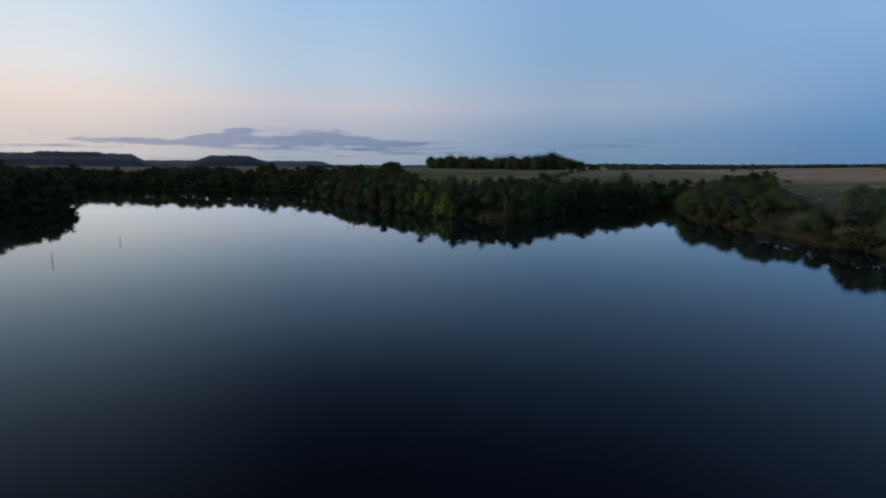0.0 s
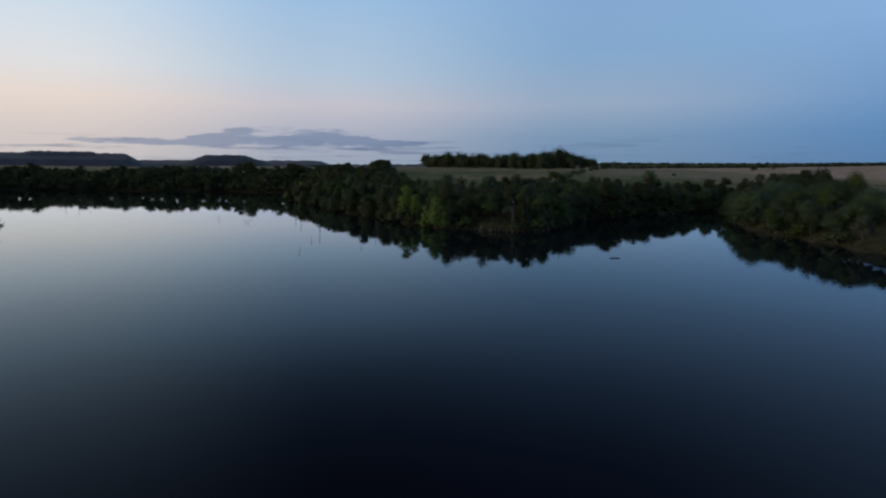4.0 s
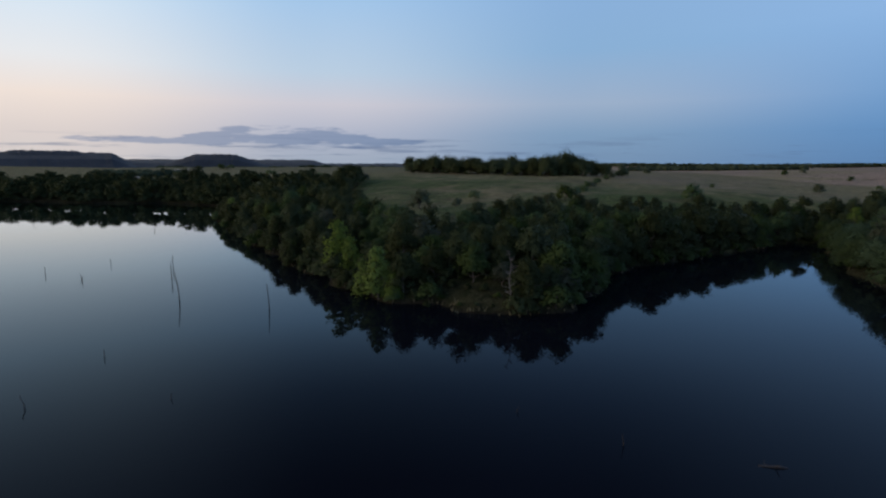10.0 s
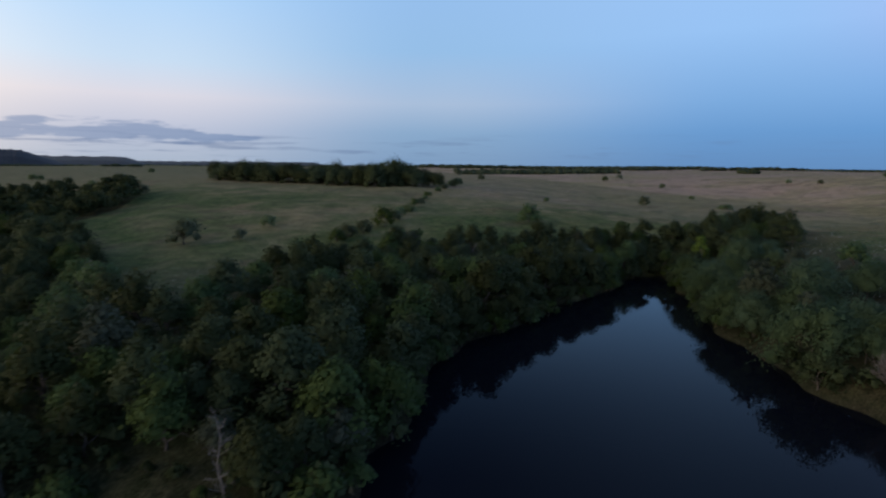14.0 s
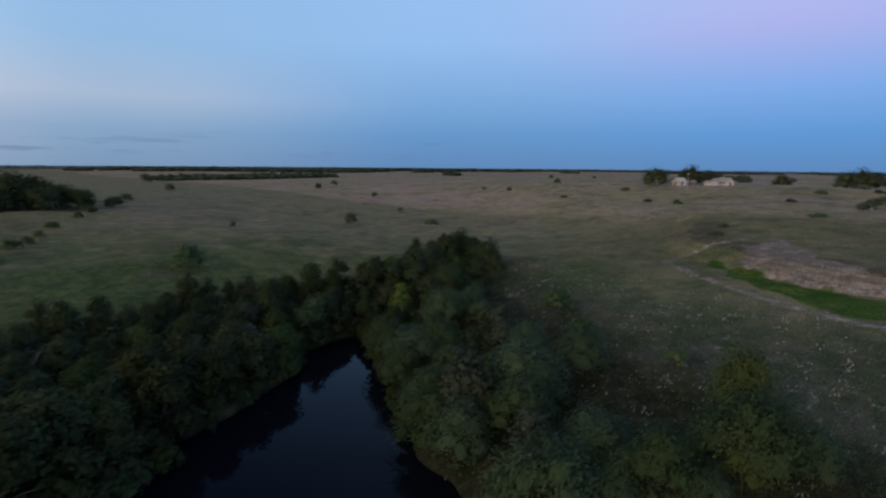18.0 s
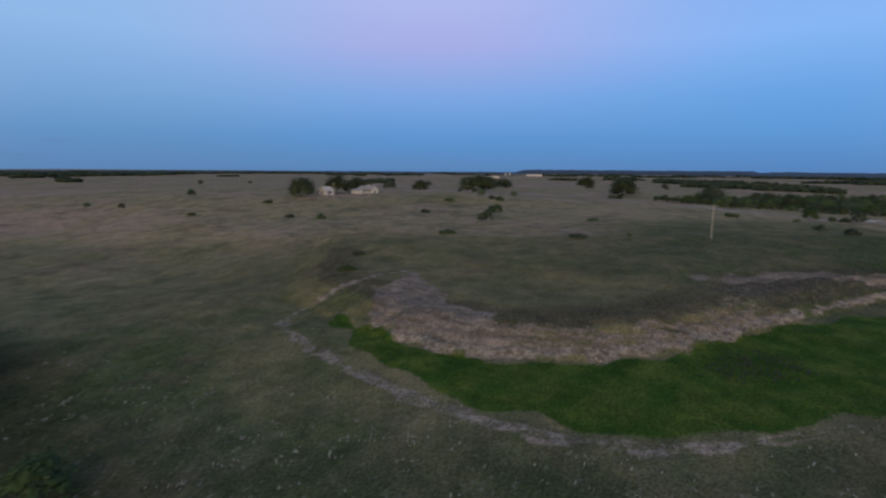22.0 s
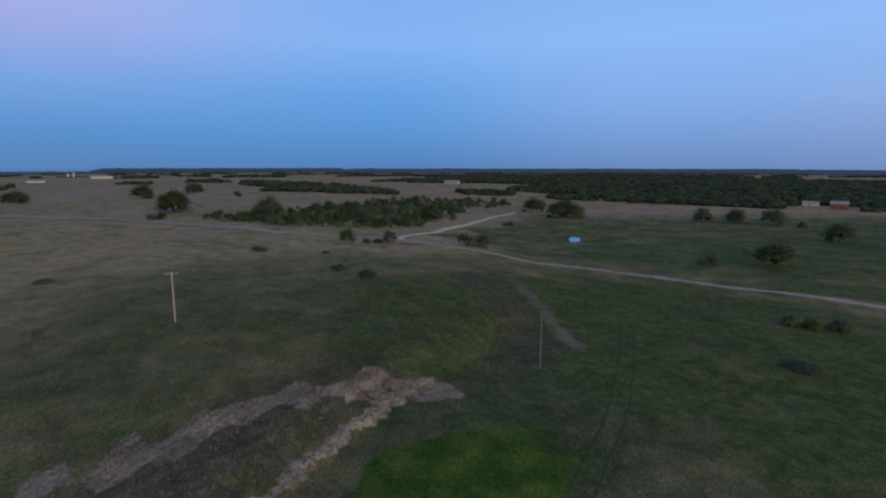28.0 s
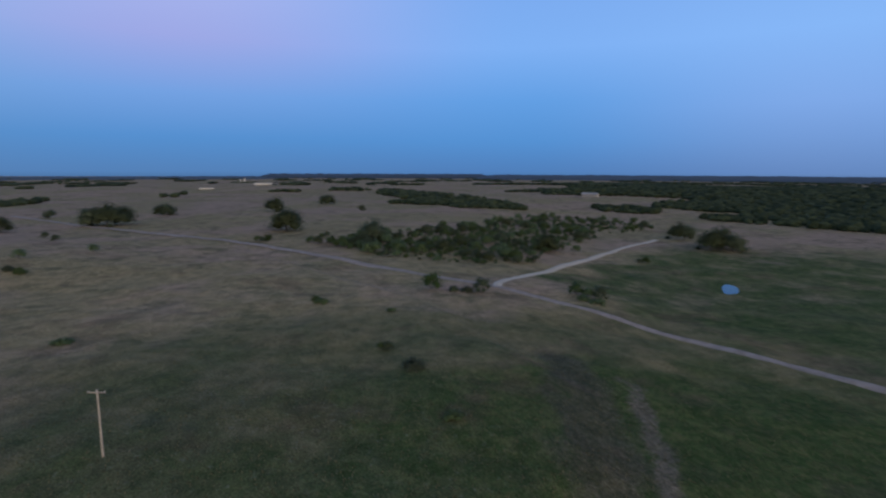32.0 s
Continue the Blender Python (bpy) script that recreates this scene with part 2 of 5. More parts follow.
    colour = k.mix(0.62, colour, k.mix(k.band(clump, 0.32, 0.68), (0.58, 0.64, 0.58, 1), (1.36, 1.30, 1.2, 1)), "MULTIPLY")
    # darker ground under the woods, along the shores and beside the ravine
    colour = k.mix(k.math("MULTIPLY", zone("dark_floor"), 0.93), colour, k.mix(k.band(fine, 0.4, 0.6), (0.022, 0.024, 0.012, 1), (0.05, 0.048, 0.026, 1)))
    mud = k.mix(k.band(fine, 0.4, 0.6), (0.014, 0.013, 0.010, 1), (0.036, 0.030, 0.022, 1))
    colour = k.mix(zone("mud"), colour, mud)
    colour = k.mix(0.75, colour, k.mix(k.band(grit, 0.25, 0.75), (0.30, 0.32, 0.30, 1), (1.46, 1.46, 1.42, 1)), "MULTIPLY")
    set_input(k, shade, "Base Color", colour)
    relief(k, shade, k.math("ADD", k.math("MULTIPLY", fine, 1.0), k.math("MULTIPLY", grit, 0.35)), 0.45, 0.25)


def still_water(name):
    """A dark mirror: little is thrown back from above, nearly all at a low angle."""
    made = bpy.data.materials.new(name)
    made.use_nodes = True
    k = Nodes(made.node_tree)
    place = k.add("ShaderNodeTexCoord").outputs["Object"]
    ripple = k.math("ADD", k.noise(place, 0.3, 3), k.math("MULTIPLY", k.noise(place, 1.5, 2), 0.2))
    bump = k.add("ShaderNodeBump", {"Height": ripple, "Strength": 0.08, "Distance": 0.03}).outputs[0]
    gloss = k.math("MULTIPLY", k.math("POWER", k.add("ShaderNodeFresnel", {"IOR": 1.333}).outputs[0], 1.72), 2.1, clamp=True)
    deep = k.add("ShaderNodeBsdfDiffuse", {"Color": (0.0050, 0.0060, 0.0098, 1)}).outputs[0]
    mirror = k.add("ShaderNodeBsdfGlossy", {"Color": (0.77, 0.905, 1.0, 1), "Roughness": 0.03, "Normal": bump}).outputs[0]
    k.add("ShaderNodeOutputMaterial", {0: k.add("ShaderNodeMixShader", {0: gloss, 1: deep, 2: mirror}).outputs[0]})
    return made


GROUND = material("prairie_ground", ground_look, 0.95, **{"Specular IOR Level": 0.03})
WATER = still_water("lake_water")
GRAVEL = material("gravel_road", plain((0.285, 0.235, 0.203), (0.42, 0.352, 0.308), 0.5, 0.4, 0.05), 0.95, **{"Specular IOR Level": 0.15})
DIRT = material("pale_dirt_track", plain((0.50, 0.43, 0.34), (0.66, 0.58, 0.47), 0.5, 0.4, 0.05), 0.95, **{"Specular IOR Level": 0.15})
WHEELRUT = material("trodden_dark_grass", plain((0.044, 0.064, 0.024), (0.082, 0.100, 0.040), 0.8, 0.5, 0.05), 0.95, **{"Specular IOR Level": 0.1})
LEAF_DARK = material("dark_oak_leaves", leaves((0.023, 0.033, 0.013), (0.050, 0.066, 0.023)), 0.7, **{"Specular IOR Level": 0.2})
LEAF_MID = material("green_leaves", leaves((0.026, 0.046, 0.012), (0.060, 0.094, 0.024)), 0.7, **{"Specular IOR Level": 0.2})
LEAF_LIME = material("yellow_green_leaves", leaves((0.080, 0.122, 0.020), (0.118, 0.165, 0.034), 0.3, 0.3), 0.7, **{"Specular IOR Level": 0.2})
LEAF_EAST = material("soft_green_leaves", leaves((0.036, 0.060, 0.026), (0.064, 0.096, 0.042)), 0.75, **{"Specular IOR Level": 0.15})
LEAF_OLIVE = material("olive_leaves", leaves((0.052, 0.074, 0.024), (0.086, 0.112, 0.040)), 0.75, **{"Specular IOR Level": 0.15})
# prairie oaks: haze of distance put into the leaf colour, lighter and greyer
LEAF_PRAIRIE = material("hazed_oak_leaves", leaves((0.040, 0.052, 0.026), (0.082, 0.098, 0.050)), 0.75, **{"Specular IOR Level": 0.2})
LEAF_SCRUB = material("scrub_oak_leaves", leaves((0.045, 0.070, 0.026), (0.11, 0.145, 0.055)), 0.75, **{"Specular IOR Level": 0.2})
LEAF_FAR = material("far_tree_leaves", leaves((0.016, 0.027, 0.017), (0.072, 0.088, 0.046), 0.8, 0.0), 0.8, **{"Specular IOR Level": 0.1})
LEAF_GREY = material("grey_green_leaves", leaves((0.036, 0.046, 0.028), (0.078, 0.092, 0.058)), 0.75, **{"Specular IOR Level": 0.2})
BARK = material("bark", plain((0.05, 0.04, 0.032), (0.12, 0.10, 0.08), 2.0, 0.6, 0.05))
DEADWOOD = material("bleached_dead_wood", plain((0.10, 0.088, 0.080), (0.21, 0.188, 0.170), 2.0, 0.6, 0.03))
STICKWOOD = material("wet_dead_wood", plain((0.02, 0.018, 0.016), (0.06, 0.05, 0.045), 3.0, 0.5, 0.02), 0.6)
GREYWOOD = material("grey_pole_wood", plain((0.19, 0.17, 0.14), (0.28, 0.25, 0.21), 1.0, 0.5, 0.01))
POLEWOOD = material("weathered_pole_wood", plain((0.36, 0.30, 0.24), (0.52, 0.45, 0.37), 1.0, 0.5, 0.01))
WALLWHITE = material("cream_siding", plain((0.58, 0.52, 0.44), (0.68, 0.62, 0.54), 0.8, 0.1))
ROOFGREY = material("pale_roof", plain((0.30, 0.27, 0.25), (0.42, 0.39, 0.36), 0.8, 0.2))
BARNRED = material("red_barn_boards", plain((0.28, 0.07, 0.05), (0.36, 0.11, 0.08), 0.8, 0.2))
GLASS = material("dark_window_glass", plain((0.02, 0.025, 0.03), (0.04, 0.045, 0.05)), 0.1)
METALROOF = material("pale_metal_roof", plain((0.30, 0.29, 0.29), (0.38, 0.37, 0.37), 0.5, 0.1), 0.6)
WIRE = material("dark_metal", plain((0.08, 0.08, 0.08), (0.14, 0.14, 0.14)), 0.5, Metallic=0.8)
CERAMIC = material("grey_ceramic", plain((0.4, 0.38, 0.36), (0.5, 0.48, 0.45)), 0.3)
# distance haze is put into both hill colours, bluer in the second
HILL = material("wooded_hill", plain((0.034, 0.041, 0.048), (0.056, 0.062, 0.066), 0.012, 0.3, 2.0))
HAZE_HILL = material("hazed_wooded_ridge", plain((0.034, 0.052, 0.078), (0.052, 0.072, 0.098), 0.012, 0.3, 2.0))

# ---- the lie of the land ----
SHORE = [(-87, 250), (-62, 203), (-39, 162), (-22, 135), (-10.5, 119.5), (-2, 111.5), (6, 106.8), (16, 104.4), (24, 107.5), (31, 122), (40, 135.5), (71, 157.5),
         (96, 172.5), (104.5, 179), (109, 177), (106, 169), (99.5, 157), (92, 141), (86, 126), (81, 110), (82, 92), (83, 76), (86, 33), (92, -60), (80, -190), (-60, -330),
         (-260, -230), (-235, -40), (-182, 95), (-176, 165), (-218, 215), (-275, 275), (-335, 362), (-250, 354), (-205, 343), (-150, 337), (-110, 314), (-82, 309), (-64, 292), (-78, 264)]
SPOTS = [(250, 55, 16.8), (250, 95, 15.4), (300, 125, 15), (345, 122, 14.8), (276, 8, 16.2), (349, -32, 17), (420, -20, 16.5), (355, -135, 9), (480, -190, 10),
         (252, -133, 11), (213, -2, 12.5), (205, 40, 13.2), (150, 90, 13), (172, 124, 12.6), (150, 150, 11), (118, 112, 10.5), (190, 225, 7.5),
         (189, 290, 8.2), (307, 211, 15), (405, 220, 22.3), (340, 215, 18), (75, 272, 12.5), (80, 335, 16.5), (-12, 435, 16.5), (640, 170, 17), (560, 44, 17),
         (860, 6, 15), (20, 160, 7), (110, 20, 10.5), (-220, 420, 9), (-245, 130, 10), (-150, 380, 11)]
FOOT = [(190, 152), (178, 137), (167, 124), (162, 112), (162, 93), (169, 79), (183, 62), (200, 43), (211, 27), (222, 8), (234, -14), (262, -24), (330, -10),
        (420, 40), (400, 170), (260, 175), (206, 160)]


def edge(poly, x, y):
    """Distance to a closed outline, positive inside."""
    px, py = np.asarray(x, float), np.asarray(y, float)
    best, inside = np.full(px.shape, 1e9), np.zeros(px.shape, bool)
    for (ax, ay), (bx, by) in zip(poly, poly[1:] + poly[:1]):
        ex, ey = bx - ax, by - ay
        k = np.clip(((px - ax) * ex + (py - ay) * ey) / (ex * ex + ey * ey), 0, 1)
        best = np.minimum(best, np.hypot(px - ax - k * ex, py - ay - k * ey))
        if ay != by:
            inside ^= ((ay > py) != (by > py)) & (px < ex * (py - ay) / ey + ax)
    return np.where(inside, best, -best)


def along(line, x, y):
    """Distance to an open line."""
    px, py = np.asarray(x, float), np.asarray(y, float)
    best = np.full(px.shape, 1e9)
    for (ax, ay), (bx, by) in zip(line, line[1:]):
        ex, ey = bx - ax, by - ay
        k = np.clip(((px - ax) * ex + (py - ay) * ey) / (ex * ex + ey * ey), 0, 1)
        best = np.minimum(best, np.hypot(px - ax - k * ex, py - ay - k * ey))
    return best


def ease(a, b, v):
    k = np.clip((v - a) / (b - a), 0, 1)
    return k * k * (3 - 2 * k)


def waves(x, y, size, seed=0):
    """Smooth uneven swell between -1 and 1."""
    rng, total = np.random.RandomState(seed), 0
    for _ in range(5):
        a, b, p = rng.uniform(0, 6.3), rng.uniform(0.7, 1.6), rng.uniform(0, 6.3)
        total = total + np.sin((x * math.cos(a) + y * math.sin(a)) * 6.283 * b / size + p)
    return total / 3


def run(line, x, y):
    """How far along a line the nearest point lies."""
    px, py = np.asarray(x, float), np.asarray(y, float)
    best, at, gone = np.full(px.shape, 1e9), np.zeros(px.shape), 0.0
    for (ax, ay), (bx, by) in zip(line, line[1:]):
        ex, ey = bx - ax, by - ay
        k = np.clip(((px - ax) * ex + (py - ay) * ey) / (ex * ex + ey * ey), 0, 1)
        d = np.hypot(px - ax - k * ex, py - ay - k * ey)
        at = np.where(d < best, gone + k * math.hypot(ex, ey), at)
        best, gone = np.minimum(best, d), gone + math.hypot(ex, ey)
    return at


def water_edge(x, y):
    """Distance from the lake's uneven waterline, positive on land."""
    return -edge(SHORE, x + 2.0 * waves(x, y, 17, 4), y + 2.0 * waves(x, y, 15, 5))


def bank(x, y):
    """Distance up the slope from the scalloped foot of the eroded bank."""
    d = edge(FOOT, x, y)
    near = np.abs(d) < 14
    s = run(FOOT, np.where(near, x, 0), np.where(near, y, 0))
    return d + np.where(near, 0.55 * np.sin(s * 1.15 + 2.0 * np.sin(s * 0.37)) + 0.35 * np.sin(s * 2.7 + 1.4 * np.sin(s * 0.9)), 0)


def land(x, y):
    x, y = np.asarray(x, float), np.asarray(y, float)
    far = np.hypot(x - 150, y - 80)
    weight, total = 2e-4, 2e-4 * 15.0
    for sx, sy, sz in SPOTS:
        reach = 45 if 90 < sx < 360 and -60 < sy < 240 else 85
        w = 1 / (1 + ((x - sx) ** 2 + (y - sy) ** 2) / reach ** 2) ** 3
        weight, total = weight + w, total + w * sz
    z = total / weight
    up = bank(x, y)
    z = z + (0.75 * ease(0, 1.1, up) + 2.05 * ease(0.4, 8.5, up)) * (1 - 0.5 * ease(80, 160, up))
    # trodden ledges and small clods on the bare slope
    slope = ease(0.3, 1.6, up) * ease(10.5, 7.0, up) * ease(14, 26, y) * ease(262, 240, x)
    z = z + slope * (0.16 * np.sin(up * 2.3 + 1.3 * waves(x, y, 14, 62)) + 0.13 * waves(x, y, 2.6, 63))
    z = z + 0.35 * waves(x, y, 38, 1) * ease(0, 60, far) * ease(650, 400, far) + 0.12 * waves(x, y, 9, 2) * ease(320, 180, far) + 4.0 * waves(x, y, 900, 3) * ease(350, 1100, far)
    z = z - 26.0 * ease(1000, 4400, far)  # the plain falls away
    z = z + (9.0 - z) * ease(34, 17, np.hypot(x - 356, y + 137))
    d = water_edge(x, y)
    ground = 0.7 * ease(0, 3, d) + (np.maximum(z, 1.5) - 0.7) * (1 - np.exp(-np.maximum(d, 0) / 22))
    return np.where(d > 0, ground, np.maximum(0.35 * d, -3))

LUSH = [(181, 139), (167, 129), (156, 120), (150, 111), (145, 102), (143, 92), (146, 79), (152, 64), (166, 43), (172, 34), (181, 20), (190, 6),
        (197, 8), (201, 20), (198, 38), (184, 60), (170, 78), (162, 92), (161, 106), (163, 118), (172, 128)]
WHEELS = [(204, 130), (192, 138), (182, 145), (173, 144), (164, 135), (154, 123), (147, 112), (142, 100), (141, 88), (146, 74), (155, 56), (167, 38), (180, 20)]
SAND = [(171, 128), (163, 118), (161, 104), (162, 90), (169, 78), (183, 61), (201, 41), (207, 24), (215, 17), (221, 26), (216, 43), (211, 54), (202, 66), (187, 71),
        (176, 81), (171, 93), (172, 105), (179, 114), (203, 128), (190, 132)]
RUTS = [(181, 22), (193, 2), (207, -18), (226, -38), (246, -52)]
SCAR = [(275, -33), (266, -34), (250, -27), (237, -21), (226, -16), (216, -12)]
ASH = [(293, -25), (243, -5), (230, -3), (219, 9), (215, 16), (212, 0), (214, -10), (232, -17), (256, -27), (280, -33)]
PASTURE = [(60, -200), (215, -112), (260, -90), (325, -56), (372, -42), (480, -190), (640, -420), (300, -600), (0, -500)]
LAWN = [(330, 150), (400, 95), (520, 115), (450, 190), (380, 190)]


def part(name, bm, mat, parent=None, label=""):
    """Links a bmesh, or (points, faces), as one mesh object under a thing."""
    mesh = bpy.data.meshes.new(name)
    if isinstance(bm, tuple):
        mesh.from_pydata(bm[0], [], bm[1])
    else:
        bm.to_mesh(mesh)
        bm.free()
    mesh.materials.append(mat)
    if isinstance(bm, tuple) and len(bm) == 3:
        mesh.normals_split_custom_set_from_vertices(bm[2].tolist())
    ob = new(name, mesh)
    ob.parent = parent
    return tagged(ob, label)


def smooth(ob):
    ob.data.polygons.foreach_set("use_smooth", np.ones(len(ob.data.polygons), bool))
    return ob


def steps(low, high, fine, reach, close=(), finer=0.62):
    """Even steps between low and high, finer in one stretch, widening outwards to the reach."""
    inner, outer, gap = list(np.arange(low, high, fine)), [], fine
    if close:
        inner = [v for v in inner if v < close[0] - finer] + list(np.arange(close[0], close[1], finer)) + [v for v in inner if v > close[1] + finer]
    at = inner[-1]
    while at < reach:
        gap *= 1.09
        at += gap
        outer.append(at)
    at, gap, back = low, fine, []
    while at > -reach:
        gap *= 1.09
        at -= gap
        back.append(at)
    return np.array(back[::-1] + inner + outer)


# one sheet of ground out to the horizon
xs, ys = steps(-110, 400, 1.7, 4400, (140, 222)), steps(-170, 320, 1.7, 4400, (8, 142))
gx, gy = np.meshgrid(xs, ys)
gz = land(gx, gy)
cols, rows_ = len(xs), len(ys)
corner = (np.arange(rows_ - 1)[:, None] * cols + np.arange(cols - 1)[None, :]).ravel()
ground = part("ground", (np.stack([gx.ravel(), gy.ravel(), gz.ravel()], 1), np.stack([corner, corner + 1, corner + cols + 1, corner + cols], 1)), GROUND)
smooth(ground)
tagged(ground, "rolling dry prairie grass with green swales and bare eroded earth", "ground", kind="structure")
foot, shore = bank(gx, gy), water_edge(gx, gy)
west, lip = ease(56, 70, gy), ease(-0.6, 0.5, foot) * ease(3.6, 1.4, foot)
bare = ease(-1.5, 2.5, edge(SAND, gx, gy) + 1.6 * waves(gx, gy, 9, 7)) * np.maximum(0.30 + 0.24 * west + 0.5 * ease(100, 116, gy), (0.80 + 0.12 * west) * lip)
bare = np.maximum(bare, 0.66 * ease(4.6, 1.6, along([(204, 67), (207, 60), (211, 53), (213, 44), (215, 28), (211, 19)], gx, gy) + 2.0 * waves(gx, gy, 10, 71)))
bare = np.maximum(bare, (0.56 - 0.20 * ease(85, 60, gy)) * ease(2.6, 0.5, along(WHEELS, gx, gy) + 0.8 * waves(gx, gy, 7, 72)))
bare = np.maximum(bare, 0.6 * ease(5.0, 1.5, np.hypot(gx - 209, (gy - 259) * 0.7)))
zones = {
    "sand": bare,
    "lip": np.maximum(lip * ease(20, 36, gy) * ease(-3, 0, edge(SAND, gx, gy)), 0.9 * ease(1.9, 0.5, along(WHEELS, gx, gy))),
    "rise": foot,
    "run": run(FOOT, gx, gy),
    "rust": ease(5.5, 8.5, foot) * ease(24, 11, foot) * ease(10, 40, gy) * ease(260, 215, gx),
    "ash": np.maximum(0.9 * ease(-4, 5, edge(ASH, gx, gy) + 2.0 * waves(gx, gy, 11, 73)), 0.8 * ease(1.5, 3.5, foot) * ease(-1, 4, edge(SAND, gx, gy)) * ease(72, 58, gy) * ease(14, 24, gy)),
    "lush": ease(-2.5, 2.5, edge(LUSH, gx, gy) + 1.6 * waves(gx, gy, 12, 41)) * (1 - 0.7 * ease(36, 4, gy)),
    "green": np.clip(0.62 * ease(-18, 26, edge(PASTURE, gx, gy) + 9 * waves(gx, gy, 60, 92)) * ease(690, 520, gx - gy * 0.6) + 0.15 * ease(-12, 20, edge(LAWN, gx, gy)) + 0.55 * ease(120, 30, shore)
                     + 0.15 * ease(140, 70, gx) * ease(170, 200, gy) * ease(520, 330, gy) + 0.3 * ease(60, 10, np.hypot(gx - 40, gy - 285)) + 0.42 * ease(78, 30, np.hypot(gx - 230, gy - 48)) + 0.25 * ease(4, 1, along(RUTS, gx, gy)) + 0.95 * ease(85, 25, np.hypot(gx - 225, gy + 35)) + 0.35 * ease(90, 30, np.hypot(gx - 330, gy - 170)), 0, 1),
    "dry": ease(-260, 60, gx) * np.clip(np.maximum(0.42 * ease(290, 420, gy + 0.9 * gx + 25 * waves(gx, gy, 90, 43)) * ease(120, 170, gy), 0.14 * ease(205, 245, gy) * ease(130, 80, gx) + 0.7 * ease(222, 265, gx) * ease(40, 105, gy) + 0.75 * ease(285, 340, gx)) + 0.25 * ease(-200, -400, gy), 0, 1),
    "weeds": ease(152, 122, gx - 0.9 * np.clip(80 - gy, 0, 70)) * ease(2, 20, shore) * ease(200, 160, gy) * ease(-15, 35, gy) + 0.35 * ease(75, 30, np.hypot(gx - 232, gy - 42)),
    "trodden": ease(3.6, 0.2, along(SCAR, gx, gy) + 0.9 * waves(gx, gy, 9, 74)) * ease(208, 220, gx) * ease(278, 262, gx),
    # where the ground is darkened: wood floor, far shores, banks, ravine slope
    "dark_floor": np.clip(ease(-4, 3, edge([(-87, 255), (-41, 165), (0, 110), (14, 103), (26, 107), (38, 140), (98, 183), (112, 186), (118, 170), (98, 141), (92, 112), (92, 76), (104, 76), (110, 120), (140, 178), (120, 196), (40, 192), (20, 172), (4, 150), (-30, 215), (-60, 270)], gx, gy)) * 0.8 + ease(46, 34, shore) * ((gy > 255) & (gx < -40) | (gx < -150)) + 0.9 * ease(13, 4, shore) * ease(1.2, 3.5, shore) * (gx > 75) * (gy > 55) * (gy < 185) + 0.55 * ease(15, 4, along([(106, 116), (113, 130), (124, 147), (138, 163), (150, 178)], gx, gy)) + 0.9 * ease(9, 2, shore) * (gx > -90) * (gx < 75) * (gy > 90), 0, 1),
    "mud": np.where((gx > 80) & (gy < 150), 0.8 * ease(5.0, 1.5, shore), ease(1.2, 0.2, shore)),
}
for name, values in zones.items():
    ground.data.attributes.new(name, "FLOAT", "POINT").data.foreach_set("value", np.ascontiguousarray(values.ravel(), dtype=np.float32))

lake = part("water", ([(-1200, -1500, 0), (200, -1500, 0), (200, 420, 0), (-1200, 420, 0)], [(0, 1, 2, 3)]), WATER)
tagged(lake, "still dark lake mirroring the evening sky", "lake", kind="structure")


def ribbon(name, line, width, mat, label, lift=0.07, drop=0.25):
    """A road laid on the ground along a smoothed line."""
    pts = np.array(line, float)
    for _ in range(3):
        pts = np.concatenate([pts[:1], np.stack([0.75 * pts[:-1] + 0.25 * pts[1:], 0.25 * pts[:-1] + 0.75 * pts[1:]], 1).reshape(-1, 2), pts[-1:]])
    lengths = np.r_[0, np.cumsum(np.hypot(*np.diff(pts, axis=0).T))]
    s = np.arange(0, lengths[-1], 1.5)
    pts = np.stack([np.interp(s, lengths, pts[:, i]) for i in (0, 1)], 1)
    way = np.gradient(pts, axis=0)
    way /= np.linalg.norm(way, axis=1)[:, None]
    side = np.stack([-way[:, 1], way[:, 0]], 1)
    wob = 1 + 0.1 * waves(pts[:, 0], pts[:, 1], 14, 9)
    verts, across = [], (-0.5, -0.25, 0, 0.25, 0.5)
    for a in across:
        p = pts + side * (a * width * wob)[:, None]
        crown = lift + 0.45 * ease(370, 460, p[:, 0]) + 0.4 * drop * (1 - (2 * a) ** 2) - drop * (abs(a) == 0.5)
        verts.append(np.stack([p[:, 0], p[:, 1], land(p[:, 0], p[:, 1]) + crown], 1))
    m = len(pts)
    faces = [(j * m + i, j * m + i + 1, (j + 1) * m + i + 1, (j + 1) * m + i) for j in range(len(across) - 1) for i in range(m - 1)]
    return tagged(smooth(part(name, (np.concatenate(verts), faces), mat)), label, "road", kind="structure")


ribbon("road", [(60, -165), (160, -128), (218, -105), (258, -89), (288, -76), (316, -58), (338, -43), (357, -31), (390, -5), (450, 34), (492, 71), (530, 112), (582, 168), (700, 270)], 5.0, GRAVEL,
       "pale gravel ranch road across the grassland")
ribbon("road", [(350, -35), (358, -38), (378, -61), (422, -108), (465, -157), (493, -199)], 4.2, DIRT, "pale dirt track branching off the ranch road", 0.11)
ribbon("road", [(-270, 520), (-293, 565), (-317, 630), (-335, 684), (-345, 728), (-330, 800)], 6.0, DIRT, "pale dirt track winding over the far fields", 0.3)
for side in (-0.95, 0.95):
    ribbon("wheel_rut", [(177 + side, 28 + side), (184 + side, 17 + side), (193 + side, 3 + side), (203 + side, -9 + side), (214 + side, -22 + side), (228 + side, -36 + side)], 0.6, WHEELRUT,
           "dark wheel rut pressed into the grass", 0.03, 0.05)

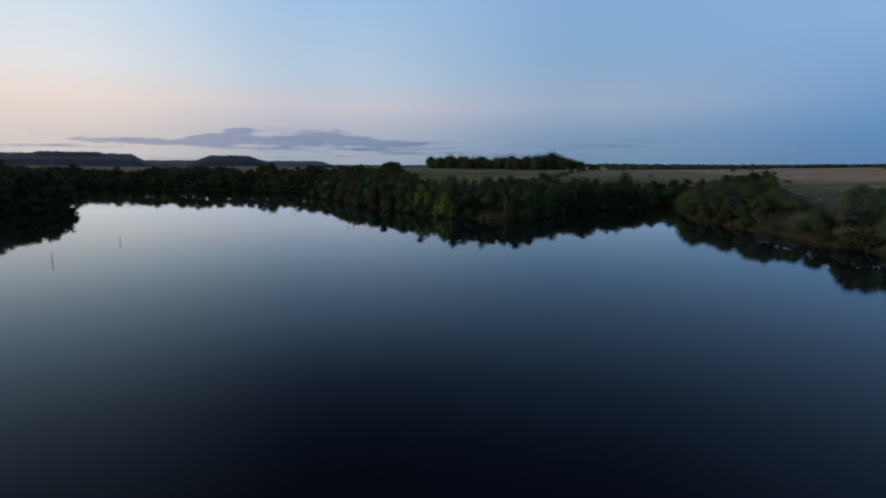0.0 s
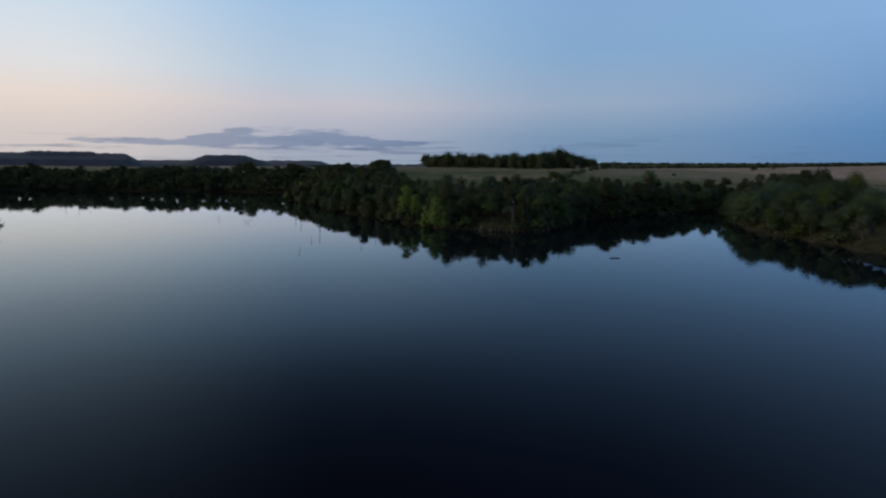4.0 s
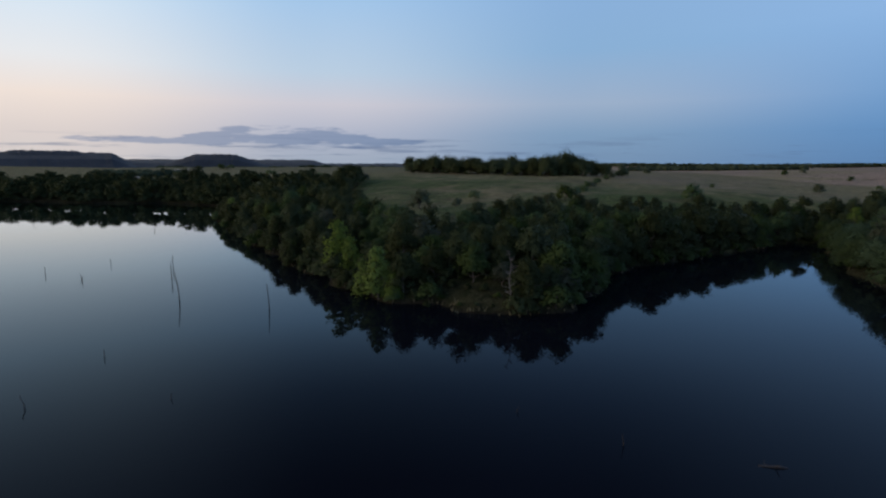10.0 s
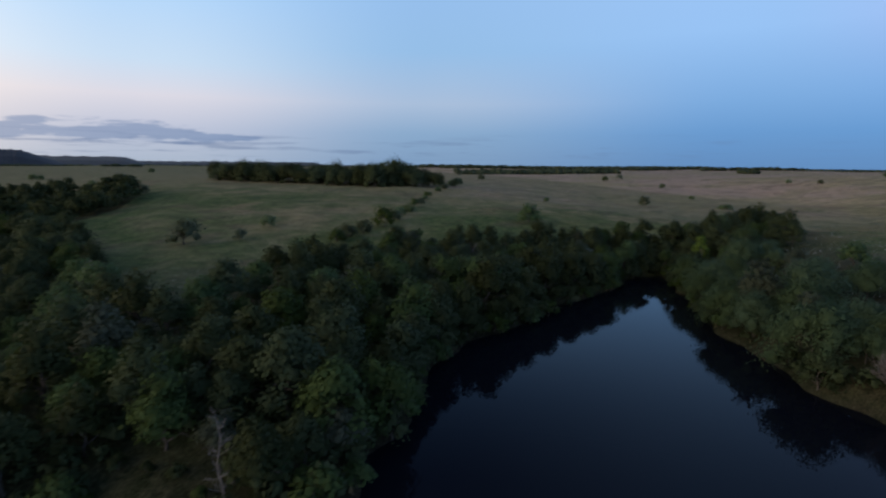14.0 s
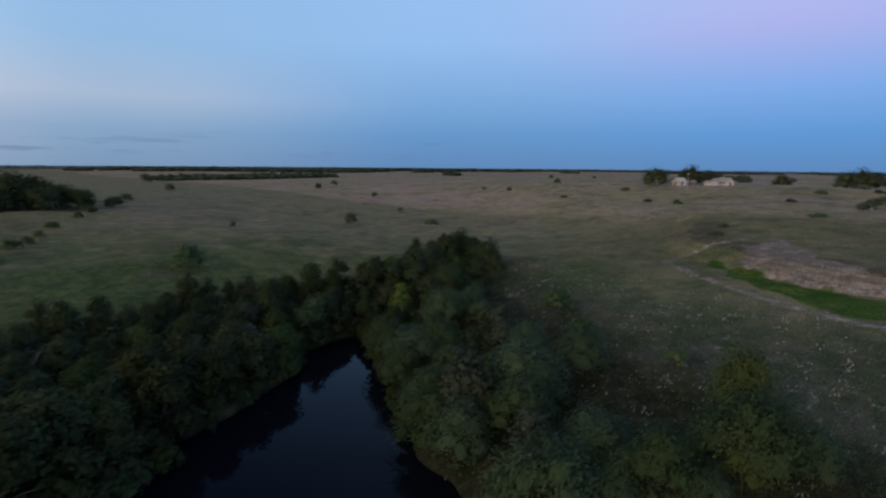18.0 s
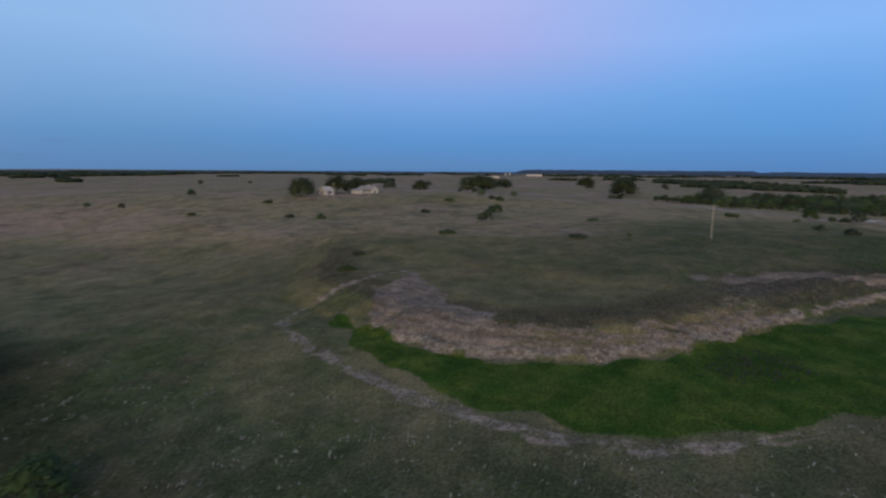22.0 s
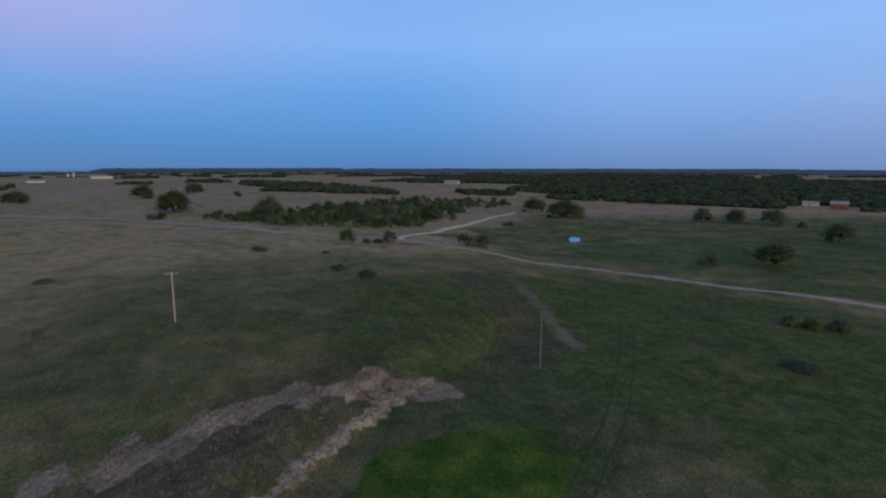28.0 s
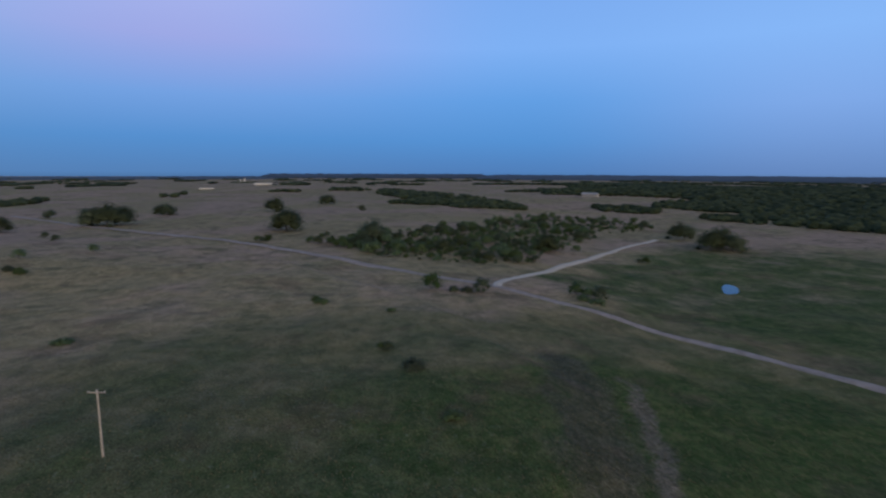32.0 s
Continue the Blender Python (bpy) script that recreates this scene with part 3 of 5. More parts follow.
# ---- trees ----
def limb(bm, a, b, ra, rb, sides=6):
    """A tapered round piece between two points."""
    a, b = Vector(a), Vector(b)
    turn = (b - a).to_track_quat("Z", "Y").to_matrix()
    rings = []
    for centre, r in ((a, ra), (b, rb)):
        rings.append([bm.verts.new(centre + turn @ Vector((r * math.cos(6.2832 * i / sides), r * math.sin(6.2832 * i / sides), 0))) for i in range(sides)])
    for i in range(sides):
        bm.faces.new((rings[0][i], rings[0][(i + 1) % sides], rings[1][(i + 1) % sides], rings[1][i]))
    bm.faces.new(rings[1])


def trunk_mesh(rng, height, radius, spread, limbs=6, twigs=0):
    bm = bmesh.new()
    at, r = Vector((0, 0, -0.3)), radius
    top = height * (0.7 if twigs else 0.52)
    joints = []
    for i in range(4):
        to = Vector((rng.uniform(-0.35, 0.35) * (i + 1) * 0.5, rng.uniform(-0.35, 0.35) * (i + 1) * 0.5, top * (i + 1) / 4))
        limb(bm, at, to, r, r * 0.78, 8)
        joints.append((to, r * 0.78))
        at, r = to, r * 0.78
    for i in range(limbs):
        base, r0 = joints[rng.choice((0, 1, 1, 2, 2, 3))]
        a = 6.2832 * i / limbs + rng.uniform(-0.4, 0.4)
        out = spread * rng.uniform(0.55, 0.95)
        mid = base + Vector((math.cos(a) * out * 0.5, math.sin(a) * out * 0.5, rng.uniform(0.3, 1.2)))
        tip = base + Vector((math.cos(a) * out, math.sin(a) * out, rng.uniform(0.9, 2.6) if twigs else rng.uniform(0.3, 1.0)))
        limb(bm, base, mid, r0 * 0.6, r0 * 0.4)
        limb(bm, mid, tip, r0 * 0.4, r0 * 0.12)
        for _ in range(twigs):
            k = rng.uniform(0.2, 1.0)
            root = mid.lerp(tip, k)
            end = root + Vector((rng.uniform(-1, 1), rng.uniform(-1, 1), rng.uniform(-0.2, 1.2))) * spread * 0.3
            limb(bm, root, end, r0 * 0.16, r0 * 0.04, 4)
    return bm


def crown_mesh(rng, height, spread, low, lobes=8, quads=1300, leaf=0.5, fat=0.36, cone=0.0):
    """Many small leaf sprays over uneven lobes, with gaps between them."""
    pick = np.random.RandomState(rng.randrange(10 ** 6))
    verts, faces, count, shading = [], [], 0, []
    middle = np.array((0, 0, low + (height - low) * 0.3))

    def soft(p, d):
        q = (p - middle) / (spread, spread, height - low)
        q = 0.5 * d + 0.75 * q / (np.linalg.norm(q, axis=1)[:, None] + 1e-6) + 0.24 * pick.normal(size=p.shape)
        return q / np.linalg.norm(q, axis=1)[:, None]

    centres = []
    for i in range(lobes):
        a, k = 6.2832 * i * 0.618 + rng.uniform(-0.5, 0.5), math.sqrt((i + 0.3) / lobes) * rng.uniform(0.85, 1.1)
        r = spread * fat * rng.uniform(0.72, 1.28)
        z = low + (height - low) * (0.26 + 0.5 * (1 - k ** 2.4) * rng.uniform(0.7, 1.15) + rng.uniform(-0.13, 0.13))
        if cone:  # an upright crown narrowing to a point
            z = low + (height - low) * (0.12 + 0.76 * i / lobes)
            k, r = k ** 0.3 * (1 - cone * i / lobes), r * (1.15 - 0.75 * i / lobes)
        centres.append((math.cos(a) * k * (spread - r * 0.7), math.sin(a) * k * (spread - r * 0.7), z, r, min(r * rng.uniform(0.8, 1.15), (height - low) * 0.5)))
    for cx, cy, cz, r, rz in centres:
        bm = bmesh.new()
        bmesh.ops.create_icosphere(bm, subdivisions=1, radius=1)
        ball = np.array([v.co for v in bm.verts])
        pts = ball * (0.34 + 0.2 * pick.rand(len(ball)))[:, None] * (r, r, rz) + (cx, cy, cz)
        verts.append(pts)
        shading.append(soft(pts, ball))
        faces += [[v.index + count for v in f.verts] for f in bm.faces]
        count += len(pts)
        bm.free()
    share = np.array([c[3] ** 2 for c in centres])
    for (cx, cy, cz, r, rz), m in zip(centres, (quads * share / share.sum()).astype(int)):
        d = pick.normal(size=(m, 3))
        d[:, 2] = np.where(d[:, 2] < -0.6, -d[:, 2], d[:, 2])
        d /= np.linalg.norm(d, axis=1)[:, None]
        bough = np.sin(d[:, 0] * 6 + cx * 3) * np.sin(d[:, 1] * 6 + cy * 3) * np.sin(d[:, 2] * 5 + cz)
        ragged = 0.44 + 0.68 * pick.rand(m) ** 0.7 + 0.34 * bough + 0.22 * (pick.rand(m) > 0.93)
        p = d * ragged[:, None] * (r, r, rz) + (cx, cy, cz)
        facing = d + 0.4 * pick.normal(size=(m, 3)) + (0, 0, 0.35)
        u = np.cross(facing, pick.normal(size=(m, 3)))
        u /= np.linalg.norm(u, axis=1)[:, None]
        v = np.cross(facing, u)
        v /= np.linalg.norm(v, axis=1)[:, None]
        s = (leaf * (0.4 + 0.8 * pick.rand(m)))[:, None]
        bend = 0.25 * facing / np.linalg.norm(facing, axis=1)[:, None]
        ring = np.stack([p - u * s * 0.62, p - v * s * 0.4 + bend * s, p + u * s * 0.62, p + v * s * 0.4 - bend * s * 0.3], 1).reshape(-1, 3)
        verts.append(ring)
        shading.append(np.repeat(soft(p, d), 4, axis=0))
        faces += (np.arange(m * 4).reshape(-1, 4) + count).tolist()
        count += m * 4
    return np.concatenate(verts), faces, np.concatenate(shading)


def build_tree(name, seed, height, spread, low, leaf_mat, label, category="tree", lobes=8, quads=1300, leaf=0.5, bark=BARK, fat=0.36, cone=0.0):
    rng = random.Random(seed)
    tree = tagged(new(name), label, category)
    part("trunk", trunk_mesh(rng, height, 0.02 * height + 0.03, spread), bark, tree)
    part("crown", crown_mesh(rng, height, spread, low, lobes, quads, leaf, fat, cone), leaf_mat, tree)
    return tree


def stand(ob, x, y, size=1.0, turn=0.0, sink=0.05, squash=1.0):
    """A copy of a thing on the ground."""
    m = Matrix.LocRotScale((x, y, float(land(x, y)) - sink), Euler((0, 0, turn)), (size, size, size * squash))
    return copy_thing(ob, m)


KINDS = {
    "dark": [build_tree("oak_tree", 11 + i, 6.6 + 0.6 * i, 3.1, 0.3, LEAF_DARK, "dark green broadleaf tree in the lakeside wood", lobes=13, quads=2400, leaf=0.36, fat=0.42) for i in range(4)],
    "mid": [build_tree("elm_tree", 21 + i, 6.0 + 0.6 * i, 3.0, 0.3, LEAF_MID, "rounded green broadleaf tree by the lake", lobes=12, quads=2400, leaf=0.36, fat=0.42) for i in range(3)],
    "lime": [build_tree("cottonwood_tree", 31 + i, 8.6, 2.7, 0.2, LEAF_LIME, "young tree with bright yellow-green leaves", lobes=15, quads=2200, leaf=0.36, fat=0.46, cone=0.85) for i in range(2)],
    "grey": [build_tree("willow_tree", 41 + i, 6.2, 2.9, 0.4, LEAF_GREY, "grey-green willow at the water's edge", lobes=12, quads=1500, leaf=0.36) for i in range(2)],
    "east": [build_tree("elm_tree", 91 + i, 6.0, 3.9, -0.2, LEAF_EAST, "broad soft green tree on the bank of the cove", lobes=17, quads=6800, leaf=0.21, fat=0.42) for i in range(3)],
    "olive": [build_tree("elm_tree", 95 + i, 5.6, 3.6, 0.0, LEAF_OLIVE, "broad olive-green tree above the cove", lobes=15, quads=5000, leaf=0.22, fat=0.42) for i in range(2)],
    "bush": [build_tree("bush", 51 + i, 3.0, 2.0, 0.05, (LEAF_MID, LEAF_PRAIRIE, LEAF_SCRUB)[i], "low rounded bush in the dry grass", "bush", lobes=12, quads=700, leaf=0.3, fat=0.46) for i in range(3)],
    "patch": [build_tree("bush", 151 + i, 1.1, 2.4, -0.35, (LEAF_SCRUB, LEAF_GREY, LEAF_PRAIRIE, LEAF_SCRUB)[i], "low spreading bush in the dry grass", "bush", lobes=17, quads=900, leaf=0.26, fat=0.3) for i in range(4)],
    "shrub": [build_tree("shrub", 56 + i, 3.0, 2.0, -0.1, (LEAF_DARK, LEAF_MID, LEAF_DARK)[i], "dense dark shrub hanging over the lake shore", "shrub", lobes=8, quads=520, leaf=0.4) for i in range(3)],
    "scrub": [build_tree("scrub_oak_tree", 81 + i, 7.0, 4.4, -0.3, LEAF_SCRUB, "rounded green scrub oak beside the ranch road", lobes=18, quads=1300, leaf=0.5, fat=0.44) for i in range(3)],
    "grove": [build_tree("live_oak_tree", 161 + i, 7.8, 5.0, -0.5, LEAF_DARK, "broad dark live oak of the hilltop grove", lobes=20, quads=1800, leaf=0.5, fat=0.44) for i in range(3)],
    "oak": [build_tree("live_oak_tree", 61 + i, 8.0, 5.2, -0.5, LEAF_PRAIRIE, "broad dark live oak on the prairie", lobes=20, quads=1800, leaf=0.5, fat=0.44) for i in range(3)],
}
templates = [ob for kind in KINDS.values() for ob in kind]


def scatter(pick, box, test, gap, tries):
    """Places in a box that pass the test, none nearer than the gap."""
    x, y = pick.uniform(box[0], box[1], tries), pick.uniform(box[2], box[3], tries)
    keep = test(x, y)
    found, cells = [], {}
    for a, b in zip(x[keep].tolist(), y[keep].tolist()):
        i, j = int(a // gap), int(b // gap)
        near = [p for u in (i - 1, i, i + 1) for v in (j - 1, j, j + 1) for p in cells.get((u, v), ())]
        if all((a - c) ** 2 + (b - d) ** 2 > gap * gap for c, d in near):
            cells.setdefault((i, j), []).append((a, b))
            found.append((a, b))
    return found


def sown(name, shapes, rows, label, category):
    """Many far trees joined into one object."""
    verts, faces, shading, count = [], [], [], 0
    heights = land(np.array([r[0] for r in rows]), np.array([r[1] for r in rows]))
    for i, ((x, y, size), z) in enumerate(zip(rows, heights)):
        pts, fcs, way = shapes[i % len(shapes)]
        c, s = math.cos(i), math.sin(i)
        verts.append(np.stack([x + size * (pts[:, 0] * c - pts[:, 1] * s), y + size * (pts[:, 0] * s + pts[:, 1] * c), z + size * pts[:, 2]], 1))
        shading.append(np.stack([way[:, 0] * c - way[:, 1] * s, way[:, 0] * s + way[:, 1] * c, way[:, 2]], 1))
        faces += [[k + count for k in f] for f in fcs]
        count += len(pts)
    return tagged(part(name, (np.concatenate(verts), faces, np.concatenate(shading)), LEAF_DARK), label, category, kind="stuff")


def inland(x, y):
    return water_edge(x, y)


WOOD = [(-50, 262), (-28, 210), (-16, 187), (-3, 152), (6, 140), (13, 147), (22, 172), (31, 181), (49, 190), (78, 195), (97, 200), (118, 192), (145, 200), (157, 193), (137, 167),
        (123, 157), (113, 143), (106, 130), (100, 119), (104, 112), (103, 102), (101, 95), (109, 60), (112, 20), (118, -60), (40, -60), (40, 90), (0, 95), (-100, 200), (-125, 262)]


def wooded(x, y):
    return (inland(x, y) > 0.7) & (np.hypot(x - 9.5, y - 109) > 5.0) & (np.hypot(x + 13.5, y - 127) > 4.6) & (np.hypot(x + 6.5, y - 113.5) > 4.2) & (np.hypot(x - 84.5, y - 105) > 5.2) & (np.hypot(x - 114, y - 169) > 4.5) & (edge(WOOD, x, y) > 0) & ((x < 84) | (y > 150) | (waves(x, y, 19, 51) < 0.45))


rng, pick = random.Random(5), np.random.RandomState(5)
wood = sorted(scatter(pick, (-125, 160, -60, 262), wooded, 3.7, 15000), key=lambda p: math.hypot(p[0] - 35, p[1] - 105))
light = [crown_mesh(random.Random(71 + i), 6.8, 3.2, 0.2, 10, 420, 0.7) for i in range(4)]
back = []
for i, (x, y) in enumerate(wood):
    kind = rng.choice(["dark"] * 9 + ["mid"] * 3 + ["grey"])
    east = x > 84
    if east and 60 < y < 150 and rng.random() < 0.45:
        continue
    size = rng.choice((0.66, 0.78, 0.86, 0.95, 1.02, 1.12, 1.24)) * (1.08 if east and y > 95 and y < 140 else 0.98 if east and y < 138 else 0.8 if east else 1.3 if x < -55 else 0.78 if x > 20 and y > 172 else 1.0)
    if x < 3 and inland(x, y) < 7:
        size *= 0.8
    if 28 < x < 106 and y > 115 and inland(x, y) < 6:
        size = max(size, 0.95) * 1.14
    if i < 470:
        tagged(stand(rng.choice(KINDS["east" if east and y < 165 and kind != "grey" else kind]), x, y, size, rng.uniform(0, 6.28)), group="trees of the lakeside wood")
    else:
        back.append((x, y, size))
low_crowns = [crown_mesh(random.Random(171 + i), 2.2, 1.7, -0.2, 6, 130, 0.5, 0.5) for i in range(4)]
under = scatter(pick, (-70, 160, 100, 240), lambda x, y: (inland(x, y) > 0.5) & (edge(WOOD, x, y) > 0.5) & (np.hypot(x - 9.5, y - 109) > 5.5) & ((x < 84) | (y > 138)), 2.5, 14000)
sown("undergrowth", low_crowns, [(x, y, rng.uniform(0.6, 1.35)) for x, y in under], "dark low undergrowth between the trees of the lakeside wood", "shrubs")
sown("lakeside_wood", light, back, "dark green trees along the far part of the shore", "woods")
fringe = scatter(pick, (-90, 125, 30, 262), lambda x, y: (inland(x, y) > -0.25) & (inland(x, y) < 1.9) & ((x < 3) | (x > 17) | (y > 112)) & (np.hypot(x - 84, y - 105) > 4.2) & ((x < 80) | (y > 150) | (pick.rand(len(x)) < 0.22)), 2.1, 30000)
for x, y in sorted(fringe, key=lambda p: math.hypot(p[0] - 35, p[1] - 125))[:400]:
    tagged(stand(rng.choice(KINDS["shrub"]), x, y, rng.uniform(0.7, 1.55), rng.uniform(0, 6.28)), group="shrubs along the lake shore")
for x, y, size in ((-15.5, 130, 1.35), (-12.5, 126.5, 0.95), (-6, 114, 1.15), (-9, 117, 0.85), (-3.5, 112, 0.6), (-73, 228, 1.1), (-60, 214, 0.6), (115, 170.5, 0.95), (-64, 219, 0.9)):
    tagged(stand(KINDS["lime"][int(abs(x)) % 2], x, y, size, x), group="yellow-green trees by the lake")
for x, y, size in ((83, 170, 1.1), (78, 168, 0.9), (52.5, 160, 1.0), (46, 157, 0.95), (41, 144, 0.9), (24, 112, 0.9), (29, 118, 0.8)):
    tagged(stand(KINDS["grey"][int(x) % 2], x, y, size, x), group="willows by the cove")
for x, y, size in ((4, 111.5, 0.4), (6, 113.5, 0.5), (8.5, 112, 0.35), (11, 110.5, 0.45), (13, 108, 0.4), (17.5, 107, 0.5), (19, 108.5, 0.7), (2, 110, 0.5), (7, 108, 0.25), (9.5, 107, 0.22), (12, 106.4, 0.2)):
    tagged(stand(KINDS["shrub"][int(x) % 3], x, y, size, x), group="low shrubs on the tip of the point")
for x, y, size in ((106.5, 108, 1.05), (102.6, 103, 0.6), (97.5, 105, 0.75), (134, 184.5, 0.9), (89.5, 112.5, 0.7)):
    tagged(stand(KINDS["olive"][int(x) % 2], x, y, size, x, squash=1.35), group="olive trees above the cove")
for x, y, size in ((138, 166, 0.9), (143, 172, 1.0), (147, 178, 0.95), (151, 184, 0.9), (156, 190, 0.85), (160, 197, 0.8), (149, 190, 0.9), (154, 198, 0.8), (164, 202, 0.7)):
    tagged(stand(KINDS["mid" if int(y) % 2 else "dark"][int(x) % 3], x, y, size, x), group="trees of the ravine above the cove")
for x, y, size in ((100, 130, 1.4), (94.5, 126.5, 1.2), (92, 138, 1.1), (109, 127.5, 1.05), (114.5, 158, 1.2), (127, 170, 1.1)):
    tagged(stand(KINDS["east"][int(x) % 3], x, y, size, x), group="trees of the lakeside wood")
# woods on the far shores, down to the water
hem = scatter(pick, (-430, -40, 20, 460), lambda x, y: (inland(x, y) > -0.6) & (inland(x, y) < 4.5) & ((y > 255) | (x < -150)), 2.4, 60000)
sown("shore_thicket", light, [(x, y, rng.uniform(0.5, 0.95)) for x, y in hem], "dark low thicket hanging over the far shore", "shrubs")
shores = scatter(pick, (-430, -40, 20, 460), lambda x, y: (inland(x, y) > 0.3) & (inland(x, y) < np.where(y > 240, 42, 30)) & ((y > 272) | (x < -150)), 4.1, 20000)
sown("far_shore_wood", light, [(x, y, rng.uniform(0.85, 1.45) * (1.3 if y < 240 else 1.0) * (1 + 0.38 * float(waves(x, y, 55, 61)))) for x, y in shores], "dark wood along the far shore of the lake", "woods")


def motte(x, y, width, height, group):
    """One broad oak, or a close clump of them."""
    count = max(1, round((width / height / 1.3) ** 1.6))
    for i in range(count):
        a, r = 2.4 * i + x, max(0.0, width / 2 - height * 0.55) * math.sqrt((i + 0.15) / count) if count > 1 else 0.0
        size = height / 7.4 * (1.0 if i == 0 else 0.72 + 0.3 * ((i * 37 + int(x)) % 10) / 10)
        tagged(stand(KINDS["oak"][(i + int(x)) % 3], x + math.cos(a) * r, y + math.sin(a) * r, size * 1.28, a, squash=0.78), group=group)


for x, y, width, height in ((600, 166, 44, 14), (690, 150, 25, 9), (717, 60, 23, 12.5), (541, 42, 28, 13), (850, 8, 22, 11), (480, -6, 13, 11), (492, -215, 21, 10),
                            (447, -212, 38, 12), (380, -272, 10.5, 8.5), (362, -281, 13, 8.5), (343, -290, 16, 9.8), (326, -292, 5, 3.7), (256, -141, 13, 8.5), (277, -232, 15, 9),
                            (377, 238, 16, 10), (405, 228, 17, 10.5), (440, 228, 22, 8), (500, 250, 18, 8), (540, 235, 11, 8), (560, 213, 10, 9), (443, -96, 12, 9), (673, 232, 7, 6.4)):
    motte(x, y, width, height, "oaks on the prairie")
for x, y in scatter(pick, (-30, 125, 335, 450), lambda x, y: (np.abs((x + 14) * 95 + (y - 436) * 98) / 136 < 16) & (x > -18) & (x < 118) & (waves(x, y, 34, 91) > -0.75), 5.6, 4000):
    tagged(stand(rng.choice(KINDS["grove"]), x, y, rng.choice((0.7, 0.95, 1.1, 1.2, 1.4)) * (1.15 if 60 < x < 90 else 1.0), x, squash=rng.uniform(0.88, 1.08)), group="oaks of the hilltop grove")
THICKET = [(489, 37), (464, 16), (428, -3), (408, -23), (393, -43), (403, -71), (455, -106), (528, -180), (558, -246), (592, -257), (641, -227), (658, -177), (580, -92), (532, -43)]
for x, y in scatter(pick, (380, 670, -260, 40), lambda x, y: (edge(THICKET, x, y) > 0) & (pick.rand(len(x)) < np.where(x < 475, 0.85, 0.2)), 3.7, 11000):
    tagged(stand(rng.choice(KINDS["oak"] + KINDS["scrub"] * 3 + KINDS["bush"] * 2), x, y, rng.choice((0.36, 0.44, 0.5, 0.58, 0.66, 0.95)), x, squash=0.85), group="trees of the roadside thicket")


def bushes(rows, group):
    """Bushes of the width and height given: low ones spread in ragged patches, tall ones stand alone or in clumps."""
    for x, y, width, height in rows:
        if height < 2.6 and width > 2.5 * height:
            count = max(1, round(width / 5.0))
            for i in range(count):
                off = (i - (count - 1) / 2) * width / count * 0.75
                size = min(width / count, 7.0) / 4.4 * (1.0, 0.78, 0.9)[i % 3]
                tagged(stand(KINDS["patch"][(i + int(x)) % 4], x + off * 0.7 + 0.8 * math.sin(i * 5 + x), y + off * 0.75 + 0.8 * math.sin(i * 3 + y), size, x + i, squash=max(0.55, height / 1.25 / size)), group=group)
            continue
        count = max(1, round(width / height / 1.3))
        for i in range(min(count, 7)):
            off = (i - (count - 1) / 2) * width / max(count, 1) * 0.8
            size = max(height / 2.8, 0.35) * (1.0, 0.74, 0.88)[i % 3]
            tagged(stand(KINDS["bush"][(i + int(x)) % 3], x + off * 0.6 + 0.5 * math.sin(i * 5 + x), y + off * 0.8, size * 1.12, x + i, squash=0.9), group=group)


bushes(((298, 124, 8, 3.8), (336, 124, 9, 3.8), (391, 128, 13, 1.8), (337, -63, 15, 4.2), (331, -60, 12, 1.6), (351, -11.5, 5.2, 5), (345, -20, 9, 1.8), (343, -27, 4.5, 4.4), (286, 13, 4, 1.8),
        (273, 8.5, 4.6, 1.7), (331, 26, 8.8, 1.5), (308, 82, 5.2, 1.1), (246, 90.5, 5.8, 1.1), (252, 6.5, 3.9, 1.1), (414, -135, 8.6, 2.9), (268, -121, 9, 3.6),
        (275, -155, 4, 3.3), (206, -71, 16, 2.4), (193, -40, 7, 1.1), (511, 169, 3.2, 3.2), (422, 141, 2.9, 3.8), (487, 154, 3.1, 3.1)), "bushes on the eastern prairie")
bushes(((446, 123, 1.7, 3.4), (256, 131, 6.6, 1.2), (350, 244, 5.3, 1.6), (309, 212, 4.5, 1.3), (311, 197.5, 9, 1.6), (222, 148, 3.9, 1.1), (306, 257, 4.4, 1.1), (372, 305, 2.9, 3.5),
        (712, 539, 8, 5), (746, 489, 5.5, 4), (325, 153, 4.7, 1.4), (371, 151, 7, 1.7), (254, 76, 1.3, 1.1), (446, -115, 5.6, 3.8), (715, -22, 6.7, 5.6), (492, 54, 14, 3.6),
        (317, 7, 3, 1.2), (508, -155, 6, 4), (469, -60, 8, 3), (505, 20, 9, 3)), "bushes on the eastern prairie")
bushes(((181, 279, 7, 4), (74, 270, 3.3, 2.4), (90, 310, 3.2, 2.3), (60, 240, 6.6, 2.1), (48, 216, 7.4, 4.8), (40, 208, 6.7, 3.6), (33, 202, 6, 3), (125, 383, 12, 3.7),
        (181, 491, 10, 4.3), (214, 657, 8, 8), (93, 217, 5, 5), (230, 305, 3, 2.4), (207, 258, 6.3, 2), (291, 481, 4, 4), (328, 514, 4.3, 4.3), (329, 335, 3, 2.7),
        (322, 308, 2.9, 2.5), (279, 391, 4, 3.2), (204, 144, 4.5, 1), (129, 276, 3, 1.8), (-2, 207, 10, 5.5), (17, 223, 3, 3.4)), "bushes on the northern prairie")
